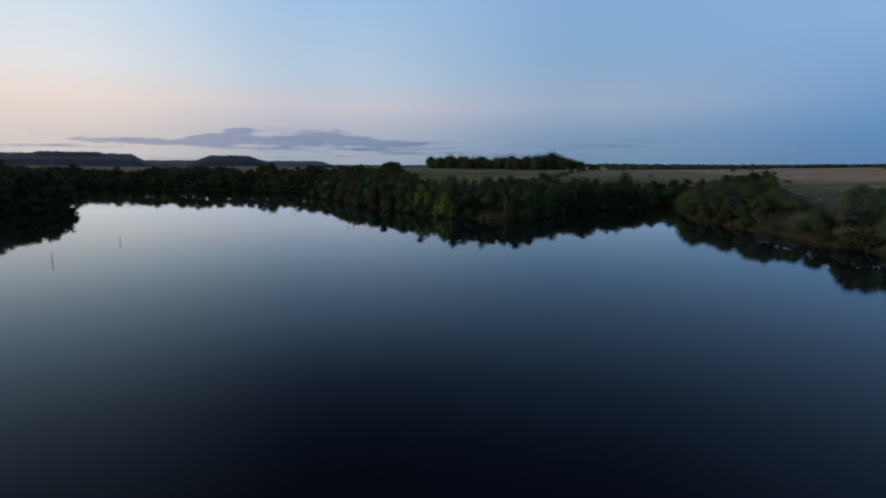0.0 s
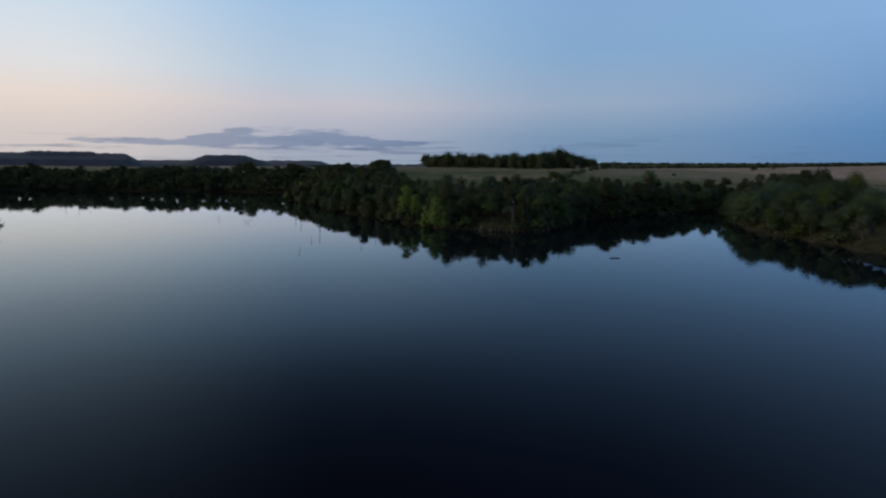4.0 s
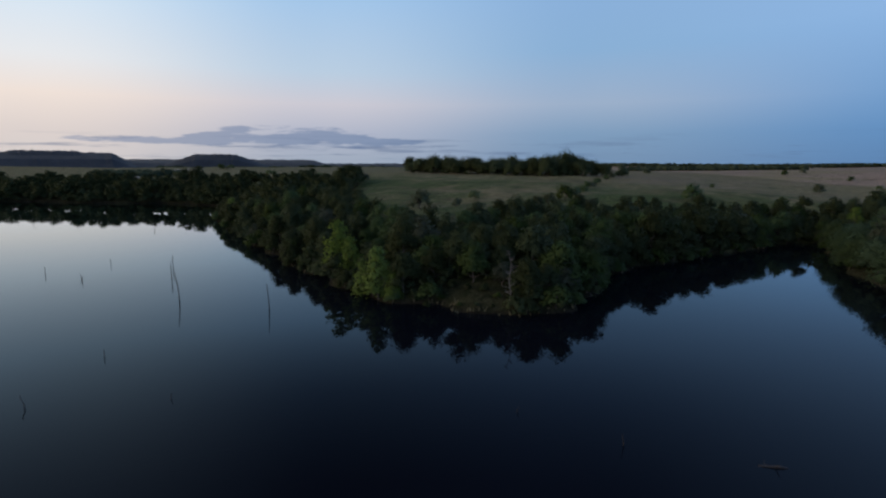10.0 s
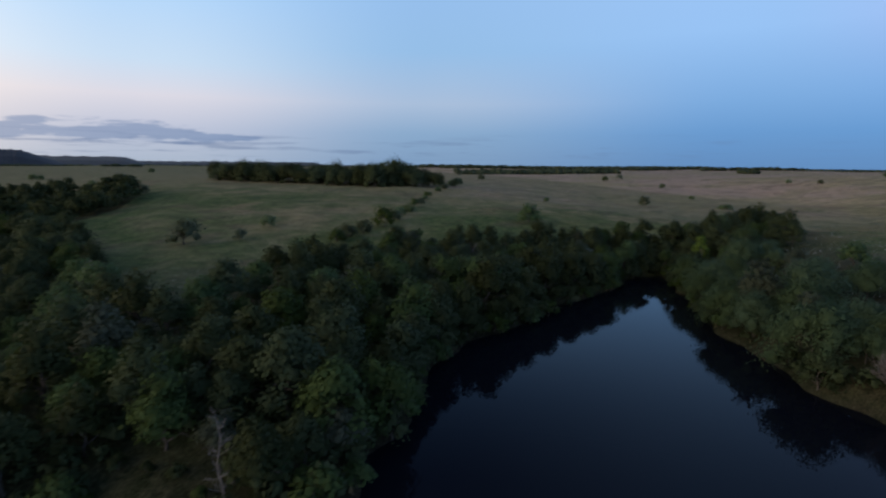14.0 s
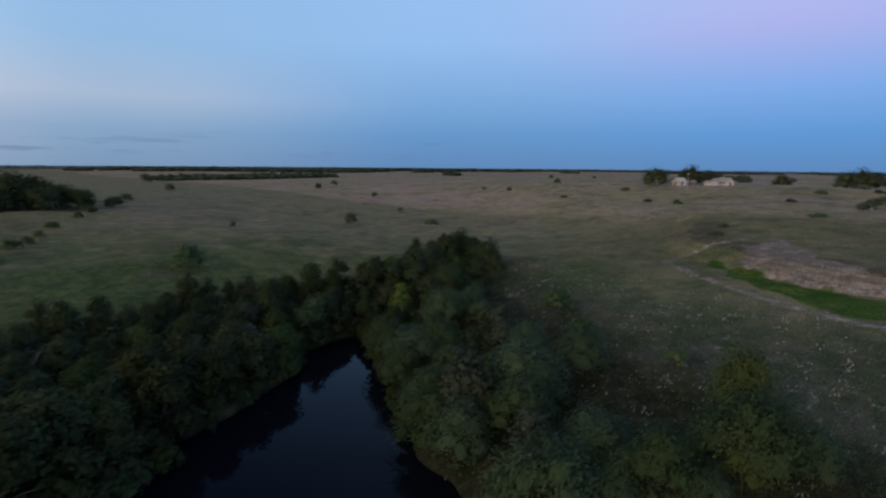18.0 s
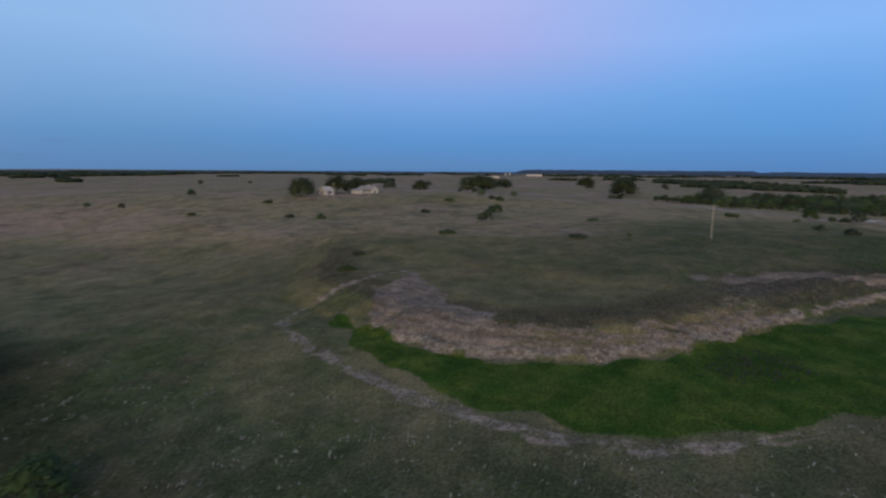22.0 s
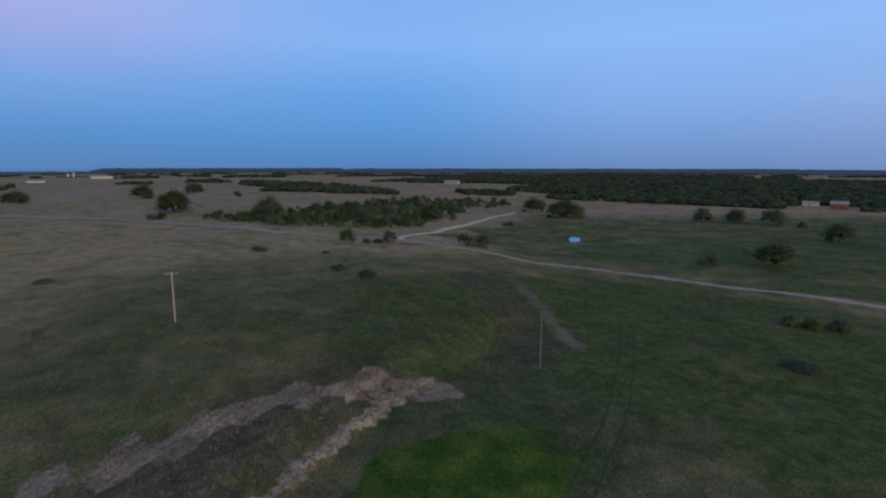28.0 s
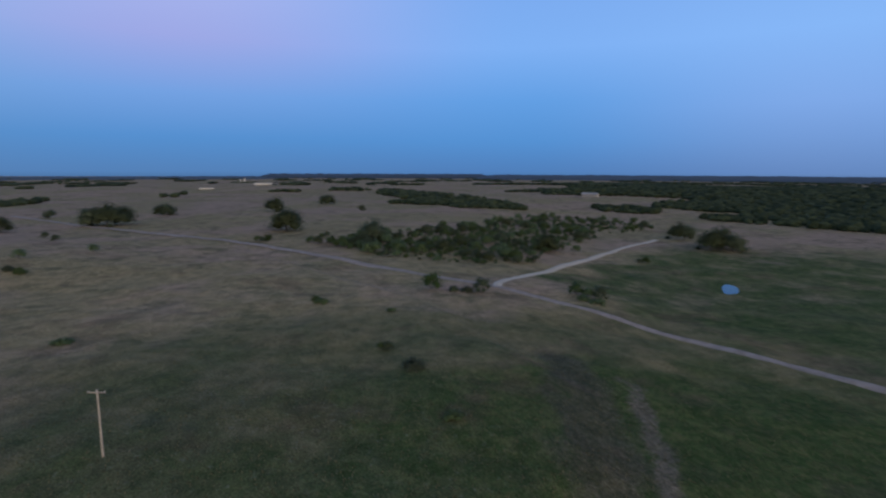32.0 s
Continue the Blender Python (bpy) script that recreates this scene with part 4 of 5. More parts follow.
bushes(((37, 205, 7, 3.4), (52, 224, 7, 3), (56, 232, 6, 2.6), (66, 254, 6, 2.4), (70, 262, 5, 2.2), (80, 288, 5, 2.2), (97, 322, 6, 2.6), (110, 350, 8, 3), (10, 209, 4, 2.5), (-288, 776, 30, 6.7), (-121, 768, 10, 5.6), (-82, 419, 5, 2.8), (-40, 330, 14, 4), (-62, 310, 16, 5), (-95, 350, 18, 5), (-160, 560, 14, 5), (126, 142.5, 4.5, 4.0), (117, 132, 4, 3.4), (116, 118, 3, 2.4), (110, 110, 3, 2.6)), "bushes on the northern prairie")


# ---- dead trees and drowned snags ----
def dead_tree(x, y, height, spread, seed, label, twigs=7):
    rng = random.Random(seed)
    tree = tagged(new("dead_tree"), label, "dead tree")
    part("trunk", trunk_mesh(rng, height * 1.3, 0.014 * height + 0.03, spread, 9, twigs), DEADWOOD, tree)
    tree.matrix_basis = pose(x, y, float(land(x, y)), 0, 0, 40 * seed)


def slim_dead_tree(x, y, height, seed, label):
    """A straight bleached stem with many short bare side twigs."""
    rng = random.Random(seed)
    tree = tagged(new("dead_tree"), label, "dead tree")
    bm, at, r, joints = bmesh.new(), Vector((0, 0, -0.3)), 0.13, []
    for i in range(1, 9):
        to = Vector((0.16 * math.sin(i * 1.3), 0.14 * math.sin(i * 0.9 + 1), height * i / 8))
        limb(bm, at, to, r, r * 0.84, 7)
        joints.append((at, to, r))
        at, r = to, r * 0.84
    part("trunk", bm, DEADWOOD, tree)
    for i in range(26):
        a, b, thick = joints[1 + i % 7]
        root, turn = a.lerp(b, rng.random()), rng.uniform(0, 6.28)
        out = rng.uniform(0.5, 1.5) * (1.15 - 0.6 * root.z / height)
        tip = root + Vector((math.cos(turn) * out, math.sin(turn) * out, rng.uniform(0.1, 0.7)))
        bm = bmesh.new()
        limb(bm, root, tip, thick * 0.4, 0.018, 5)
        for _ in range(3):
            start = root.lerp(tip, rng.uniform(0.3, 0.95))
            limb(bm, start, start + Vector((rng.uniform(-0.4, 0.4), rng.uniform(-0.4, 0.4), rng.uniform(0.0, 0.45))), 0.018, 0.008, 4)
        part("branch", bm, DEADWOOD, tree)
    tree.matrix_basis = pose(x, y, float(land(x, y)), 0, 0, 0)


slim_dead_tree(14.6, 107.0, 7.4, 3, "bare bleached dead tree on the tip of the point")


def dead_bush(x, y, height, spread, seed):
    """Many bare stems fanning out from one root, each with twigs."""
    rng = random.Random(seed)
    bush = tagged(new("dead_bush"), "dense dead bush of bare grey twigs on the bank", "dead bush")
    for side in range(4):
        bm = bmesh.new()
        for _ in range(22):
            a, tilt = 1.5708 * (side + rng.random()), math.acos(rng.uniform(0.3, 0.98))
            way = Vector((math.cos(a) * math.sin(tilt) * spread, math.sin(a) * math.sin(tilt) * spread, math.cos(tilt) * height)) * rng.uniform(0.7, 1.0)
            root, mid = Vector((0, 0, -0.1)), way * 0.5 + Vector((rng.uniform(-0.2, 0.2), rng.uniform(-0.2, 0.2), 0.25))
            limb(bm, root, mid, 0.06, 0.045, 5)
            limb(bm, mid, way, 0.045, 0.018, 5)
            for _ in range(5):
                start = mid.lerp(way, rng.random())
                limb(bm, start, start + way.normalized() * 0.6 + Vector((rng.uniform(-0.5, 0.5), rng.uniform(-0.5, 0.5), rng.uniform(-0.1, 0.5))), 0.028, 0.012, 4)
        part("branch", bm, DEADWOOD, bush)
    bush.matrix_basis = pose(x, y, float(land(x, y)), 0, 0, 0)


dead_bush(85.2, 106.8, 4.4, 3.1, 4)
dead_tree(58, 172, 5.5, 1.8, 5, "bare dead tree among the green wood")
dead_tree(110, 165, 5.0, 1.2, 6, "thin pale dead tree at the head of the cove", 3)


def snag(x, y, height, lean, turn, bent=0.0):
    """A drowned stick standing in the lake."""
    bm = bmesh.new()
    at, r = Vector((0, 0, -1.2)), 0.055 + 0.012 * height
    for i in range(1, 7):
        k = i / 6
        to = Vector((lean * k * height + bent * math.sin(k * 5.0), bent * 0.4 * math.sin(k * 7), -0.2 + k * (height + 0.2)))
        limb(bm, at, to, r, r * 0.86, 7)
        at, r = to, r * 0.86
    if height > 1.5:
        limb(bm, at.lerp(Vector((0, 0, 0)), 0.45), at.lerp(Vector((0, 0, 0)), 0.3) + Vector((0.3, 0.15, 0.3)), 0.035, 0.012, 5)
    ob = part("snag", bm, STICKWOOD)
    ob.matrix_basis = pose(x, y, 0, 0, 0, turn)
    tagged(ob, "thin dark dead stick standing in the still lake", "dead stick", "snags in the lake")


for x, y, height, lean, turn, bent in ((-34.3, 74, 1.25, 0.1, 20, 0.16), (-49, 132, 3.2, 0.03, 0, 0.06), (-38.9, 114, 4.6, -0.05, 10, 0.08), (-22.4, 108.5, 3.9, -0.04, 40, 0.05),
                                       (-76, 135, 1.6, 0.05, 0, 0.05), (-64, 128, 1.3, 0.25, 90, 0.05), (-66, 131, 1.0, -0.2, 30, 0.05), (-69.3, 146, 1.4, 0, 0, 0.03), (-21.7, 76, 0.6, 0.3, 0, 0),
                                       (-147, 228, 2.2, 0.05, 0, 0.05), (-98, 220, 3.0, -0.08, 0, 0.05), (-53, 141, 3.0, 0.02, 60, 0.05), (18.6, 67, 1.0, -0.1, 20, 0.05), (11, 73, 0.5, 0.2, 0, 0)):
    snag(x, y, height, lean, turn, bent)
for x, y, height, lean, turn, bent in ((-179, 208, 3.0, 0.08, 0, 0.05), (-170, 200, 4.0, 0.03, 20, 0.05), (-166, 203, 4.6, -0.06, 0, 0.1), (-162, 204, 4.0, 0.1, 50, 0.1), (-172, 214, 3.4, -0.05, 0, 0.05),
                                       (-82.6, 22.4, 1.9, 0.02, 0, 0.04), (-85.4, 49.4, 1.6, 0.04, 0, 0.04), (-35, 87.4, 1.0, 0.1, 0, 0.04)):
    snag(x, y, height, lean, turn, bent)
bm = bmesh.new()
limb(bm, (-0.9, 0, -0.05), (0.3, 0.1, 0.08), 0.11, 0.10, 8)
limb(bm, (0.3, 0.1, 0.08), (1.1, 0.3, 0.02), 0.10, 0.05, 8)
limb(bm, (0.2, 0.1, 0.05), (0.5, -0.3, 0.5), 0.05, 0.015, 6)
limb(bm, (-0.4, 0.05, 0.02), (-0.5, 0.4, 0.35), 0.04, 0.015, 6)
tagged(part("driftwood_log", bm, STICKWOOD), "dark branched log floating in the lake", "log").matrix_basis = pose(28.5, 63.8, 0, 0, 0, -20)


# ---- utility poles ----
def utility_pole(x, y, height, turn, wood=POLEWOOD, girth=1.0, label="weathered wooden power pole with a crossarm in the grass"):
    pole = tagged(new("utility_pole"), label, "utility pole")
    bm = bmesh.new()
    limb(bm, (0, 0, -0.5), (0, 0, height), 0.17 * girth, 0.11 * girth, 10)
    part("shaft", bm, wood, pole)
    if girth == 1.0:
        bm = bmesh.new()
        bmesh.ops.create_cube(bm, size=1, matrix=Matrix.LocRotScale((0, 0.14, height - 0.35), None, (2.4, 0.11, 0.13)))
        part("crossarm", bm, wood, pole)
    for at in (-1.1, 0, 1.1) if girth == 1.0 else ():
        bm = bmesh.new()
        limb(bm, (at, 0.14, height - 0.29), (at, 0.14, height - 0.08), 0.07, 0.04, 8)
        part("insulator", bm, CERAMIC, pole)
    pole.matrix_basis = pose(x, y, float(land(x, y)), 0, 0, turn)
    return pole


utility_pole(250.1, 55, 9.3, 75)
utility_pole(366, 214, 9.6, 75)
for x, y in ((213.4, 0.2), (284, 104)):
    utility_pole(x, y, 9.3, 75, GREYWOOD, 0.6, "thin grey bare pole standing in the grass")

# ---- farm buildings ----
def slab(low, high):
    bm = bmesh.new()
    size, mid = Vector(high) - Vector(low), (Vector(high) + Vector(low)) / 2
    bmesh.ops.create_cube(bm, size=1, matrix=Matrix.LocRotScale(mid, None, size))
    return bm


def prism(length, depth, low, high, over):
    """A gabled roof with thickness."""
    bm = bmesh.new()
    a, d, t = length / 2 + over, depth / 2 + over, 0.25
    drop = (high - low) * over / (depth / 2)
    outline = [(-d, low - drop), (0, high), (d, low - drop), (d, low - drop + t), (0, high + t), (-d, low - drop + t)]
    ends = [[bm.verts.new((s * a, y, z)) for y, z in outline] for s in (-1, 1)]
    for i in range(6):
        j = (i + 1) % 6
        bm.faces.new((ends[0][i], ends[0][j], ends[1][j], ends[1][i]))
    for e in ends:
        bm.faces.new((e[0], e[1], e[4], e[5]))
        bm.faces.new((e[1], e[2], e[3], e[4]))
    bmesh.ops.recalc_face_normals(bm, faces=bm.faces)
    return bm


def building(name, x, y, turn, length, depth, wall, ridge, wall_mat, roof_mat, label, category, windows=2, door=True, chimney=False):
    house = tagged(new(name), label, category)
    bm = slab((-length / 2, -depth / 2, -0.8), (length / 2, depth / 2, wall))
    for s in (-1, 1):  # gable ends
        verts = [bm.verts.new((s * (length / 2 - 0.1), yy, zz)) for yy, zz in ((-depth / 2, wall), (depth / 2, wall), (0, ridge - 0.05))]
        bm.faces.new(verts)
    part("wall", bm, wall_mat, house)
    part("roof", prism(length, depth, wall, ridge, 0.45), roof_mat, house)
    for side in (-1, 1):
        for i in range(windows):
            at = (i + 0.5) / windows * length - length / 2 + 0.4
            pane = part("window", slab((at - 0.55, side * depth / 2 - 0.04, 1.0), (at + 0.55, side * depth / 2 + 0.04, 2.1)), GLASS, house)
            part("sill", slab((at - 0.65, side * depth / 2 - 0.02, 0.9), (at + 0.65, side * depth / 2 + 0.12, 1.0)), wall_mat, pane)
    if door:
        part("door", slab((-0.5 - length * 0.12, -depth / 2 - 0.05, 0), (0.45 - length * 0.12, -depth / 2 + 0.05, 2.05)), GLASS, house)
        part("door", slab((-length / 2 - 0.05, -0.5, 0), (-length / 2 + 0.05, 0.45, 2.05)), GLASS, house)
    if chimney:
        part("chimney", slab((length * 0.2 - 0.4, -0.35, ridge - 0.8), (length * 0.2 + 0.4, 0.35, ridge + 0.9)), wall_mat, house)
    house.matrix_basis = pose(x, y, float(land(x, y)), 0, 0, turn)
    return house


building("farmhouse", 418, 211, 62, 8.0, 6.0, 2.6, 4.8, WALLWHITE, ROOFGREY, "small cream farmhouse with a pale gabled roof among oaks", "house", 3, True, True)
building("house_annex", 424.5, 218, 62, 5.2, 5.0, 2.5, 4.0, WALLWHITE, ROOFGREY, "low cream annex behind the farmhouse", "house", 1)
building("shed", 391, 229, -20, 6.4, 5.4, 2.6, 4.6, WALLWHITE, WALLWHITE, "cream shed with a gabled roof beside oaks", "shed", 1)
building("carport", 408, 216, 62, 6.0, 4.5, 2.2, 2.9, WALLWHITE, METALROOF, "low shed with a pale metal roof beside the farmhouse", "shed", 0, False)
building("hay_barn", 1700, 149, 95, 44, 14, 3.6, 6.0, WALLWHITE, WALLWHITE, "long white metal barn far out on the prairie", "barn", 3, False)
building("hay_barn", 1377, 234, 100, 28, 10, 2.4, 3.2, WALLWHITE, WALLWHITE, "low white metal shed far out on the prairie", "barn", 0, False)
building("red_barn", 382, -452, 20, 12, 9, 4.5, 6.5, BARNRED, METALROOF, "red boarded barn at the edge of the woods", "barn", 2)
building("shed", 414, -470, 20, 12, 7, 3.0, 4.0, WALLWHITE, METALROOF, "white metal-roofed shed at the edge of the woods", "shed", 1, False)
building("hay_barn", 940, -395, 40, 24, 12, 4.0, 6.0, ROOFGREY, METALROOF, "pale farm shed among far trees", "barn", 2, False)
building("hay_barn", 690, 330, 80, 26, 9, 3.2, 5.0, METALROOF, METALROOF, "pale low farm shed beyond the oaks", "barn", 2, False)


def silo(x, y, height, radius):
    """A tall pale grain silo with a domed cap."""
    tower = tagged(new("grain_silo"), "tall pale grain silo far out on the plain", "silo", "silos on the plain")
    bm = bmesh.new()
    limb(bm, (0, 0, -1), (0, 0, height), radius, radius, 14)
    part("shell", bm, WALLWHITE, tower)
    bm = bmesh.new()
    for i in range(3):
        limb(bm, (0, 0, height + radius * 0.25 * i), (0, 0, height + radius * 0.25 * (i + 1)), radius * (1.04 - 0.3 * i), radius * (0.74 - 0.3 * i), 14)
    part("cap", bm, METALROOF, tower)
    tower.matrix_basis = pose(x, y, float(land(x, y)), 0, 0, 0)


silo(2440, 292, 15, 3.4)
silo(2440, 275, 19, 3.0)

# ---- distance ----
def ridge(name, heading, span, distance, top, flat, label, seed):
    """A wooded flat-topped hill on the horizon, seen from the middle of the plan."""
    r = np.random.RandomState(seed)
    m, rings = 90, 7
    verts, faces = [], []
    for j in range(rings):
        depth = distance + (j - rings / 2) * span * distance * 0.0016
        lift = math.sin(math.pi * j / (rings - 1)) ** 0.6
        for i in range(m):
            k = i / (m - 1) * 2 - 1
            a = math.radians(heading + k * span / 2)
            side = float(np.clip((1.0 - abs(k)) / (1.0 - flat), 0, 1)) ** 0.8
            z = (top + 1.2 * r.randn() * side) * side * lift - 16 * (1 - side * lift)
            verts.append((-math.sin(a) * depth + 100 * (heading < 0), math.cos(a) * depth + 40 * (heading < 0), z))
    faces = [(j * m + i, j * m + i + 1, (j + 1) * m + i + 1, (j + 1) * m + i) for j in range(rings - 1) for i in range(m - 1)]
    # ridges east of north take the colour with the stronger haze blue
    tagged(part(name, (verts, faces), HILL if heading > 0 else HAZE_HILL), label, "hill", kind="structure")


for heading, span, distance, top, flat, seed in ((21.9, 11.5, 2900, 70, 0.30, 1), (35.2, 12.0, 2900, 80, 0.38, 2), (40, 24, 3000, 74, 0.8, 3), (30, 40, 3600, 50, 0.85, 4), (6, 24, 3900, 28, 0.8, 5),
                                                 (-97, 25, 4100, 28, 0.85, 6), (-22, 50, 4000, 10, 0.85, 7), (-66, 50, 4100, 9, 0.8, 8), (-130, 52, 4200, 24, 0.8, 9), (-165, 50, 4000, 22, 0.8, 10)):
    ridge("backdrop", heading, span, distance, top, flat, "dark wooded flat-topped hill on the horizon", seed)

FOREST = [(1331, -202), (1064, -292), (756, -361), (611, -314), (547, -333), (483, -384), (403, -422), (348, -443), (250, -480), (20, -520), (-250, -800), (150, -1250), (800, -1350), (1500, -1150), (1850, -500)]


def far_woods(x, y):
    """Where trees grow thickly in the distance."""
    far = np.hypot(x - 150, y - 80)
    inside = edge(FOREST, x, y) + 40 * waves(x, y, 260, 21)
    thin = waves(x * 0.35 + y * 0.2, y, 300, 22) > 0.85
    way = np.degrees(np.arctan2(-(x - 80), y - 100))
    north = (way < -14) & (way > -64) & (far > 1050 + 1100 * ease(-34, -62, way)) & (waves(x, y * 1.6, 420, 29) > -0.55)
    return north | ((inside > 0) & (waves(0.88 * x - 0.47 * y, (0.47 * x + 0.88 * y) * 0.3, 330, 23) < -0.35 + 0.95 * ease(-50, 260, 80 - y - 0.53 * (x - 150))) & (waves(x, y, 95, 27) < 0.8)) | ((far > 560) & (x > 450) & (y < 250) & (waves(0.95 * x - 0.3 * y, (0.3 * x + 0.95 * y) * 0.3, 170, 28) > 0.95)) | ((far > 640) & thin & (x > 250)) | ((far > 500) & (waves(x, y, 330, 24) > 1.15)) | ((far > 2200) & (waves(x, y * 2.0, 700, 25) > 0.75))


pick = np.random.RandomState(9)
puffs = []  # five shapes of far crowns, and five simpler ones for the farthest
for i in range(10):
    bm = bmesh.new()
    bmesh.ops.create_icosphere(bm, subdivisions=2 if i < 5 else 1, radius=1)
    pts = np.array([v.co for v in bm.verts])
    pts *= (0.72 + 0.5 * pick.rand(len(pts)))[:, None]
    pts[:, 2] = np.maximum(pts[:, 2] * 0.75 + 0.55, -0.1)
    puffs.append((pts, np.array([[v.index for v in f.verts] for f in bm.faces])))
    bm.free()
places = []
for ring_low, ring_high, tries, radius in ((330, 800, 34000, 3.9), (800, 1500, 34000, 6.2), (1500, 2600, 30000, 11.0), (2600, 4100, 26000, 13.0)):
    a, d = np.radians(pick.uniform(-165, 45, tries)), np.sqrt(pick.uniform(ring_low ** 2, ring_high ** 2, tries))
    x, y = 150 - np.sin(a) * d, 80 + np.cos(a) * d
    keep = far_woods(x, y) & (edge(SHORE, x, y) < -20) & (edge(THICKET, x, y) < -15) & (np.hypot(x - 392, y + 448) > 32)
    places += [(px, py, radius * pick.uniform(0.6, 1.25)) for px, py in zip(x[keep], y[keep])]
places = np.array(places)
heights = land(places[:, 0], places[:, 1])
verts, faces, count = [], [], 0
for i, ((x, y, r), z) in enumerate(zip(places, heights)):
    pts, tris = puffs[i % 5 + (5 if math.hypot(x - 150, y - 80) > 800 else 0)]
    c, s = math.cos(i), math.sin(i)
    verts.append(np.stack([x + r * (pts[:, 0] * c - pts[:, 1] * s), y + r * (pts[:, 0] * s + pts[:, 1] * c), z + min(r, 5.4) * (0.55 + 0.6 * ((i * 0.618) % 1)) * pts[:, 2]], 1))
    faces.append(tris + count)
    count += len(pts)
tagged(part("far_woods", (np.concatenate(verts), np.concatenate(faces).tolist()), LEAF_FAR), "dark distant woods and hedgerows across the plain", "woods", kind="stuff")

# a stock pond in the pasture
a = np.linspace(0, 6.2832, 40)[:-1]
length, width = 10 * np.cos(a) * (1 + 0.12 * np.sin(3 * a)), 3.4 * np.sin(a) * (1 + 0.15 * np.sin(2 * a + 1))
px, py = 356 + 0.74 * length + 0.67 * width, -137 - 0.67 * length + 0.74 * width
level = 9.06
tagged(part("water", (np.stack([px, py, np.full(len(a), level)], 1), [tuple(range(len(a)))]), WATER), "small stock pond in the pasture reflecting the sky", "pond", kind="structure")

# ---- grass and weeds of the near slopes ----
def tufts(name, count, box, height, mat, label, seed, test):
    r = np.random.RandomState(seed)
    x, y = r.uniform(box[0], box[1], count), r.uniform(box[2], box[3], count)
    keep = test(x, y) > r.rand(count)
    x, y = x[keep], y[keep]
    z = land(x, y)
    verts = []
    for _ in range(3):
        a, s = r.uniform(0, 6.2832, len(x)), height * r.uniform(0.5, 1.2, len(x))
        lean = r.uniform(0.2, 0.9, len(x)) * s
        w = 0.22 * s
        tri = np.stack([np.stack([x - np.sin(a) * w, y + np.cos(a) * w, z - 0.05], 1), np.stack([x + np.sin(a) * w, y - np.cos(a) * w, z - 0.05], 1),
                        np.stack([x + np.cos(a) * lean, y + np.sin(a) * lean, z + s], 1)], 1)
        verts.append(tri.reshape(-1, 3))
    verts = np.concatenate(verts)
    tagged(part(name, (verts, np.arange(len(verts)).reshape(-1, 3).tolist()), mat), label, "grass", kind="stuff")


GRASS_DRY = material("dry_grass_blades", leaves((0.070, 0.068, 0.036), (0.185, 0.158, 0.092), 1.0, 0.0), 0.8, **{"Specular IOR Level": 0.1})
GRASS_LUSH = material("green_grass_blades", leaves((0.04, 0.085, 0.012), (0.10, 0.135, 0.024), 1.0, 0.0), 0.8, **{"Specular IOR Level": 0.1})
WEEDS = material("pale_weeds", leaves((0.055, 0.066, 0.034), (0.16, 0.16, 0.12), 1.0, 0.0), 0.85, **{"Specular IOR Level": 0.1})
tufts("dry_grass", 90000, (100, 330, -90, 190), 0.3, GRASS_DRY, "dry tawny grass tufts on the slopes", 1, lambda x, y: 0.8 * ease(148, 172, x - 0.9 * np.clip(80 - y, 0, 70)) * (edge(SAND, x, y) < 0) * (edge(LUSH, x, y) < 0) * ease(330, 230, x))
tufts("lush_grass", 12000, (140, 215, 0, 142), 0.24, GRASS_LUSH, "lush green grass in the channel bottom", 2, lambda x, y: ease(-1, 2, edge(LUSH, x, y)))
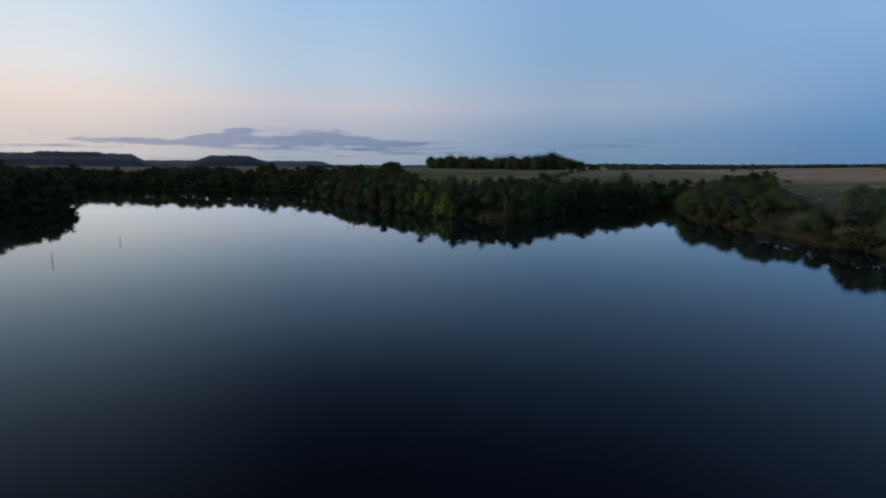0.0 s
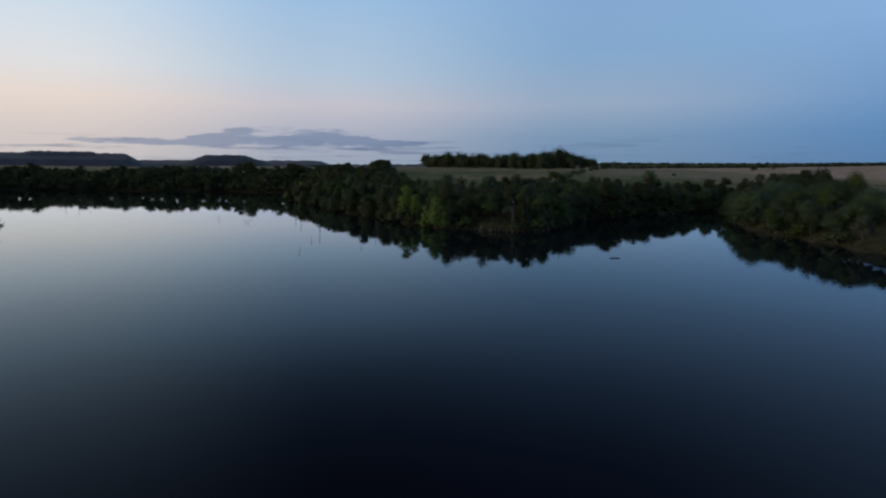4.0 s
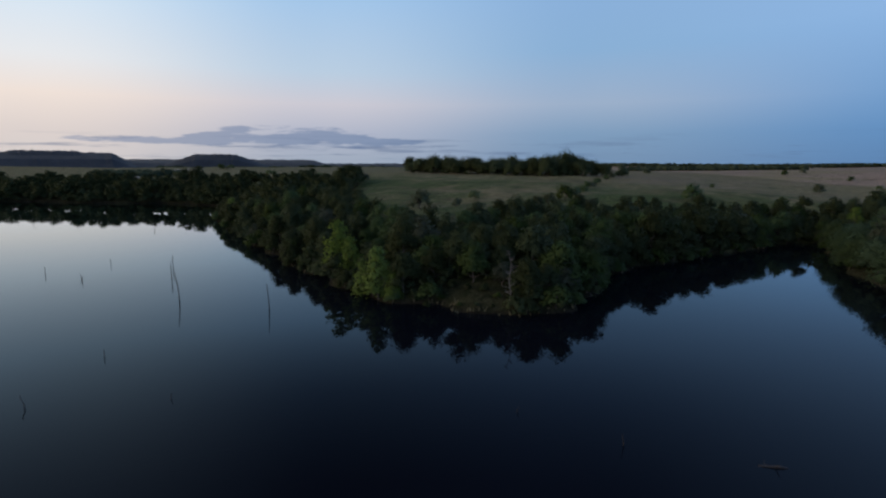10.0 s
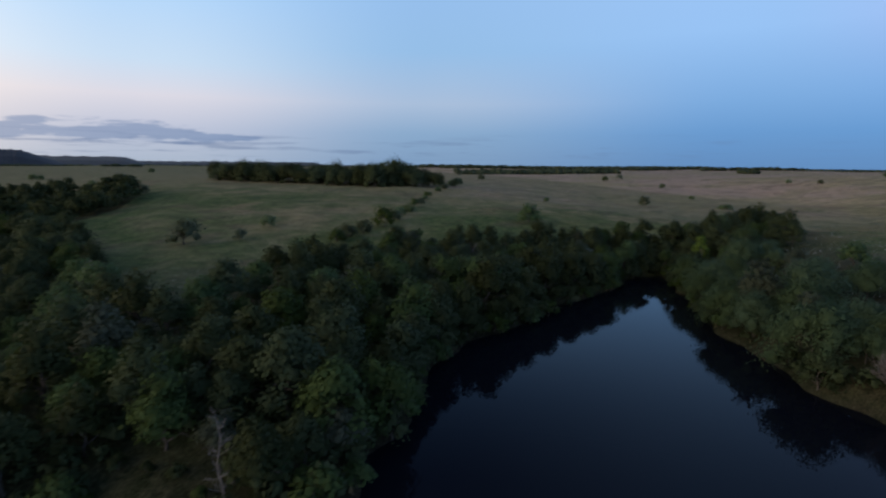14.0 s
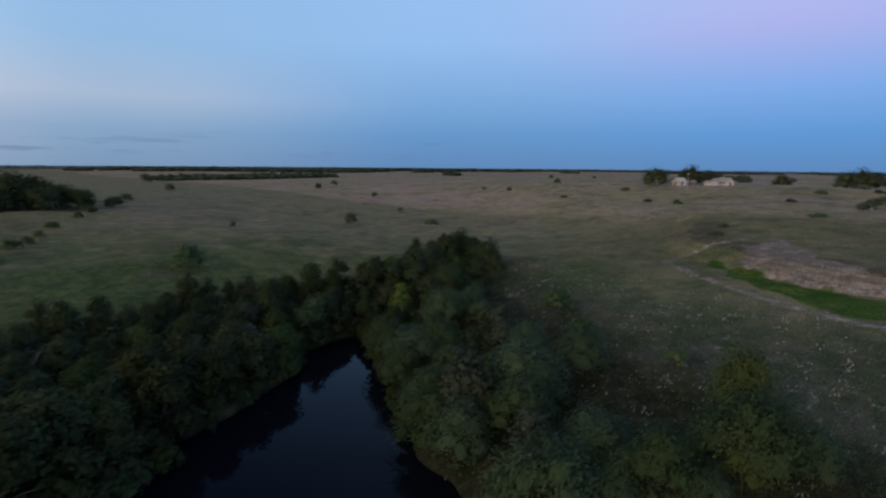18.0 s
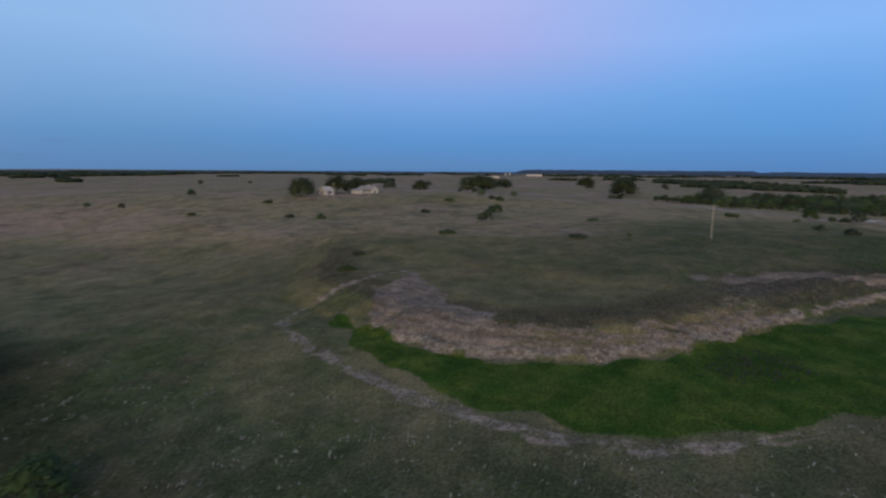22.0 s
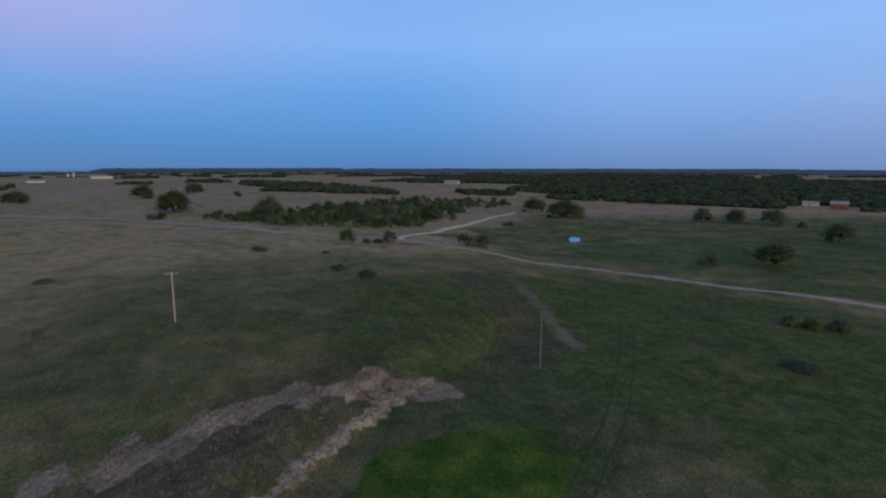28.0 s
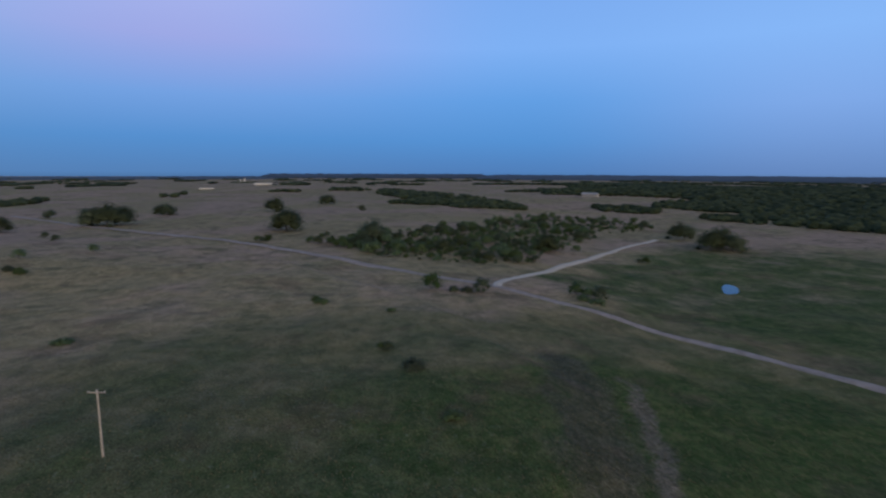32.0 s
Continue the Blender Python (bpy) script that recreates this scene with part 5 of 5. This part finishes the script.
tufts("weeds", 30000, (90, 175, 30, 175), 0.26, WEEDS, "grey-green weeds with pale seed heads", 3, lambda x, y: (-edge(SHORE, x, y) > 8) * (edge(LUSH, x, y) < -1) * (edge(SAND, x, y) < -1) * ease(172, 150, x) * (0.12 + 0.9 * (waves(x, y, 7, 31) > 0.35)))
tufts("reeds", 2200, (-70, 112, 95, 215), 0.9, GRASS_DRY, "tall pale grass along the water's edge", 4, lambda x, y: 1.0 * (np.abs(water_edge(x, y) - 0.6) < 0.9))
PALE = material("bleached_stems", leaves((0.12, 0.12, 0.09), (0.42, 0.40, 0.36), 0.9, 0.0), 0.85, **{"Specular IOR Level": 0.1})
tufts("dry_stems", 16000, (98, 160, 30, 170), 0.34, PALE, "scattered bleached dry stems among the weeds", 6,
      lambda x, y: (-edge(SHORE, x, y) > 16) * (edge(LUSH, x, y) < -1) * (0.03 + 0.9 * (waves(x, y, 6, 33) > 0.45) * (waves(x + 2 * y, y, 26, 34) > 0.0)) * ease(158, 146, x))
tufts("shore_reeds", 1100, (-8, 28, 100, 118), 0.7, GRASS_DRY, "pale broken reeds at the tip of the point", 12, lambda x, y: ease(1.1, 0.2, np.abs(water_edge(x, y) - 0.3)) * (waves(x, y, 3, 82) > 0.0))
RUSH = material("dark_rushes", leaves((0.040, 0.050, 0.036), (0.080, 0.088, 0.066), 0.7, 0.0), 0.8, **{"Specular IOR Level": 0.1})
tufts("rushes", 1600, (155, 176, 60, 84), 0.45, RUSH, "dark patch of rushes in the green channel", 8, lambda x, y: ease(6.5, 2.0, np.hypot(x - 164.5 + 0.3 * (y - 72), (y - 72) * 0.8) + 2.2 * waves(x, y, 5, 81)))

TUSSOCK = material("straw_tussocks", leaves((0.10, 0.078, 0.056), (0.235, 0.182, 0.138), 0.9, 0.0), 0.85, **{"Specular IOR Level": 0.1})
tufts("straw_grass", 9000, (160, 218, 14, 134), 0.42, TUSSOCK, "straw-coloured grass tussocks on the eroded bank", 11, lambda x, y: ease(-2, 2, edge(SAND, x, y)) * (0.15 + 0.75 * (waves(x, y, 5, 64) > 0.2)) * ease(0.2, 1.2, bank(x, y)))

for ob in templates:  # the patterns themselves stand nowhere
    for o in (*ob.children_recursive, ob):
        bpy.data.objects.remove(o)
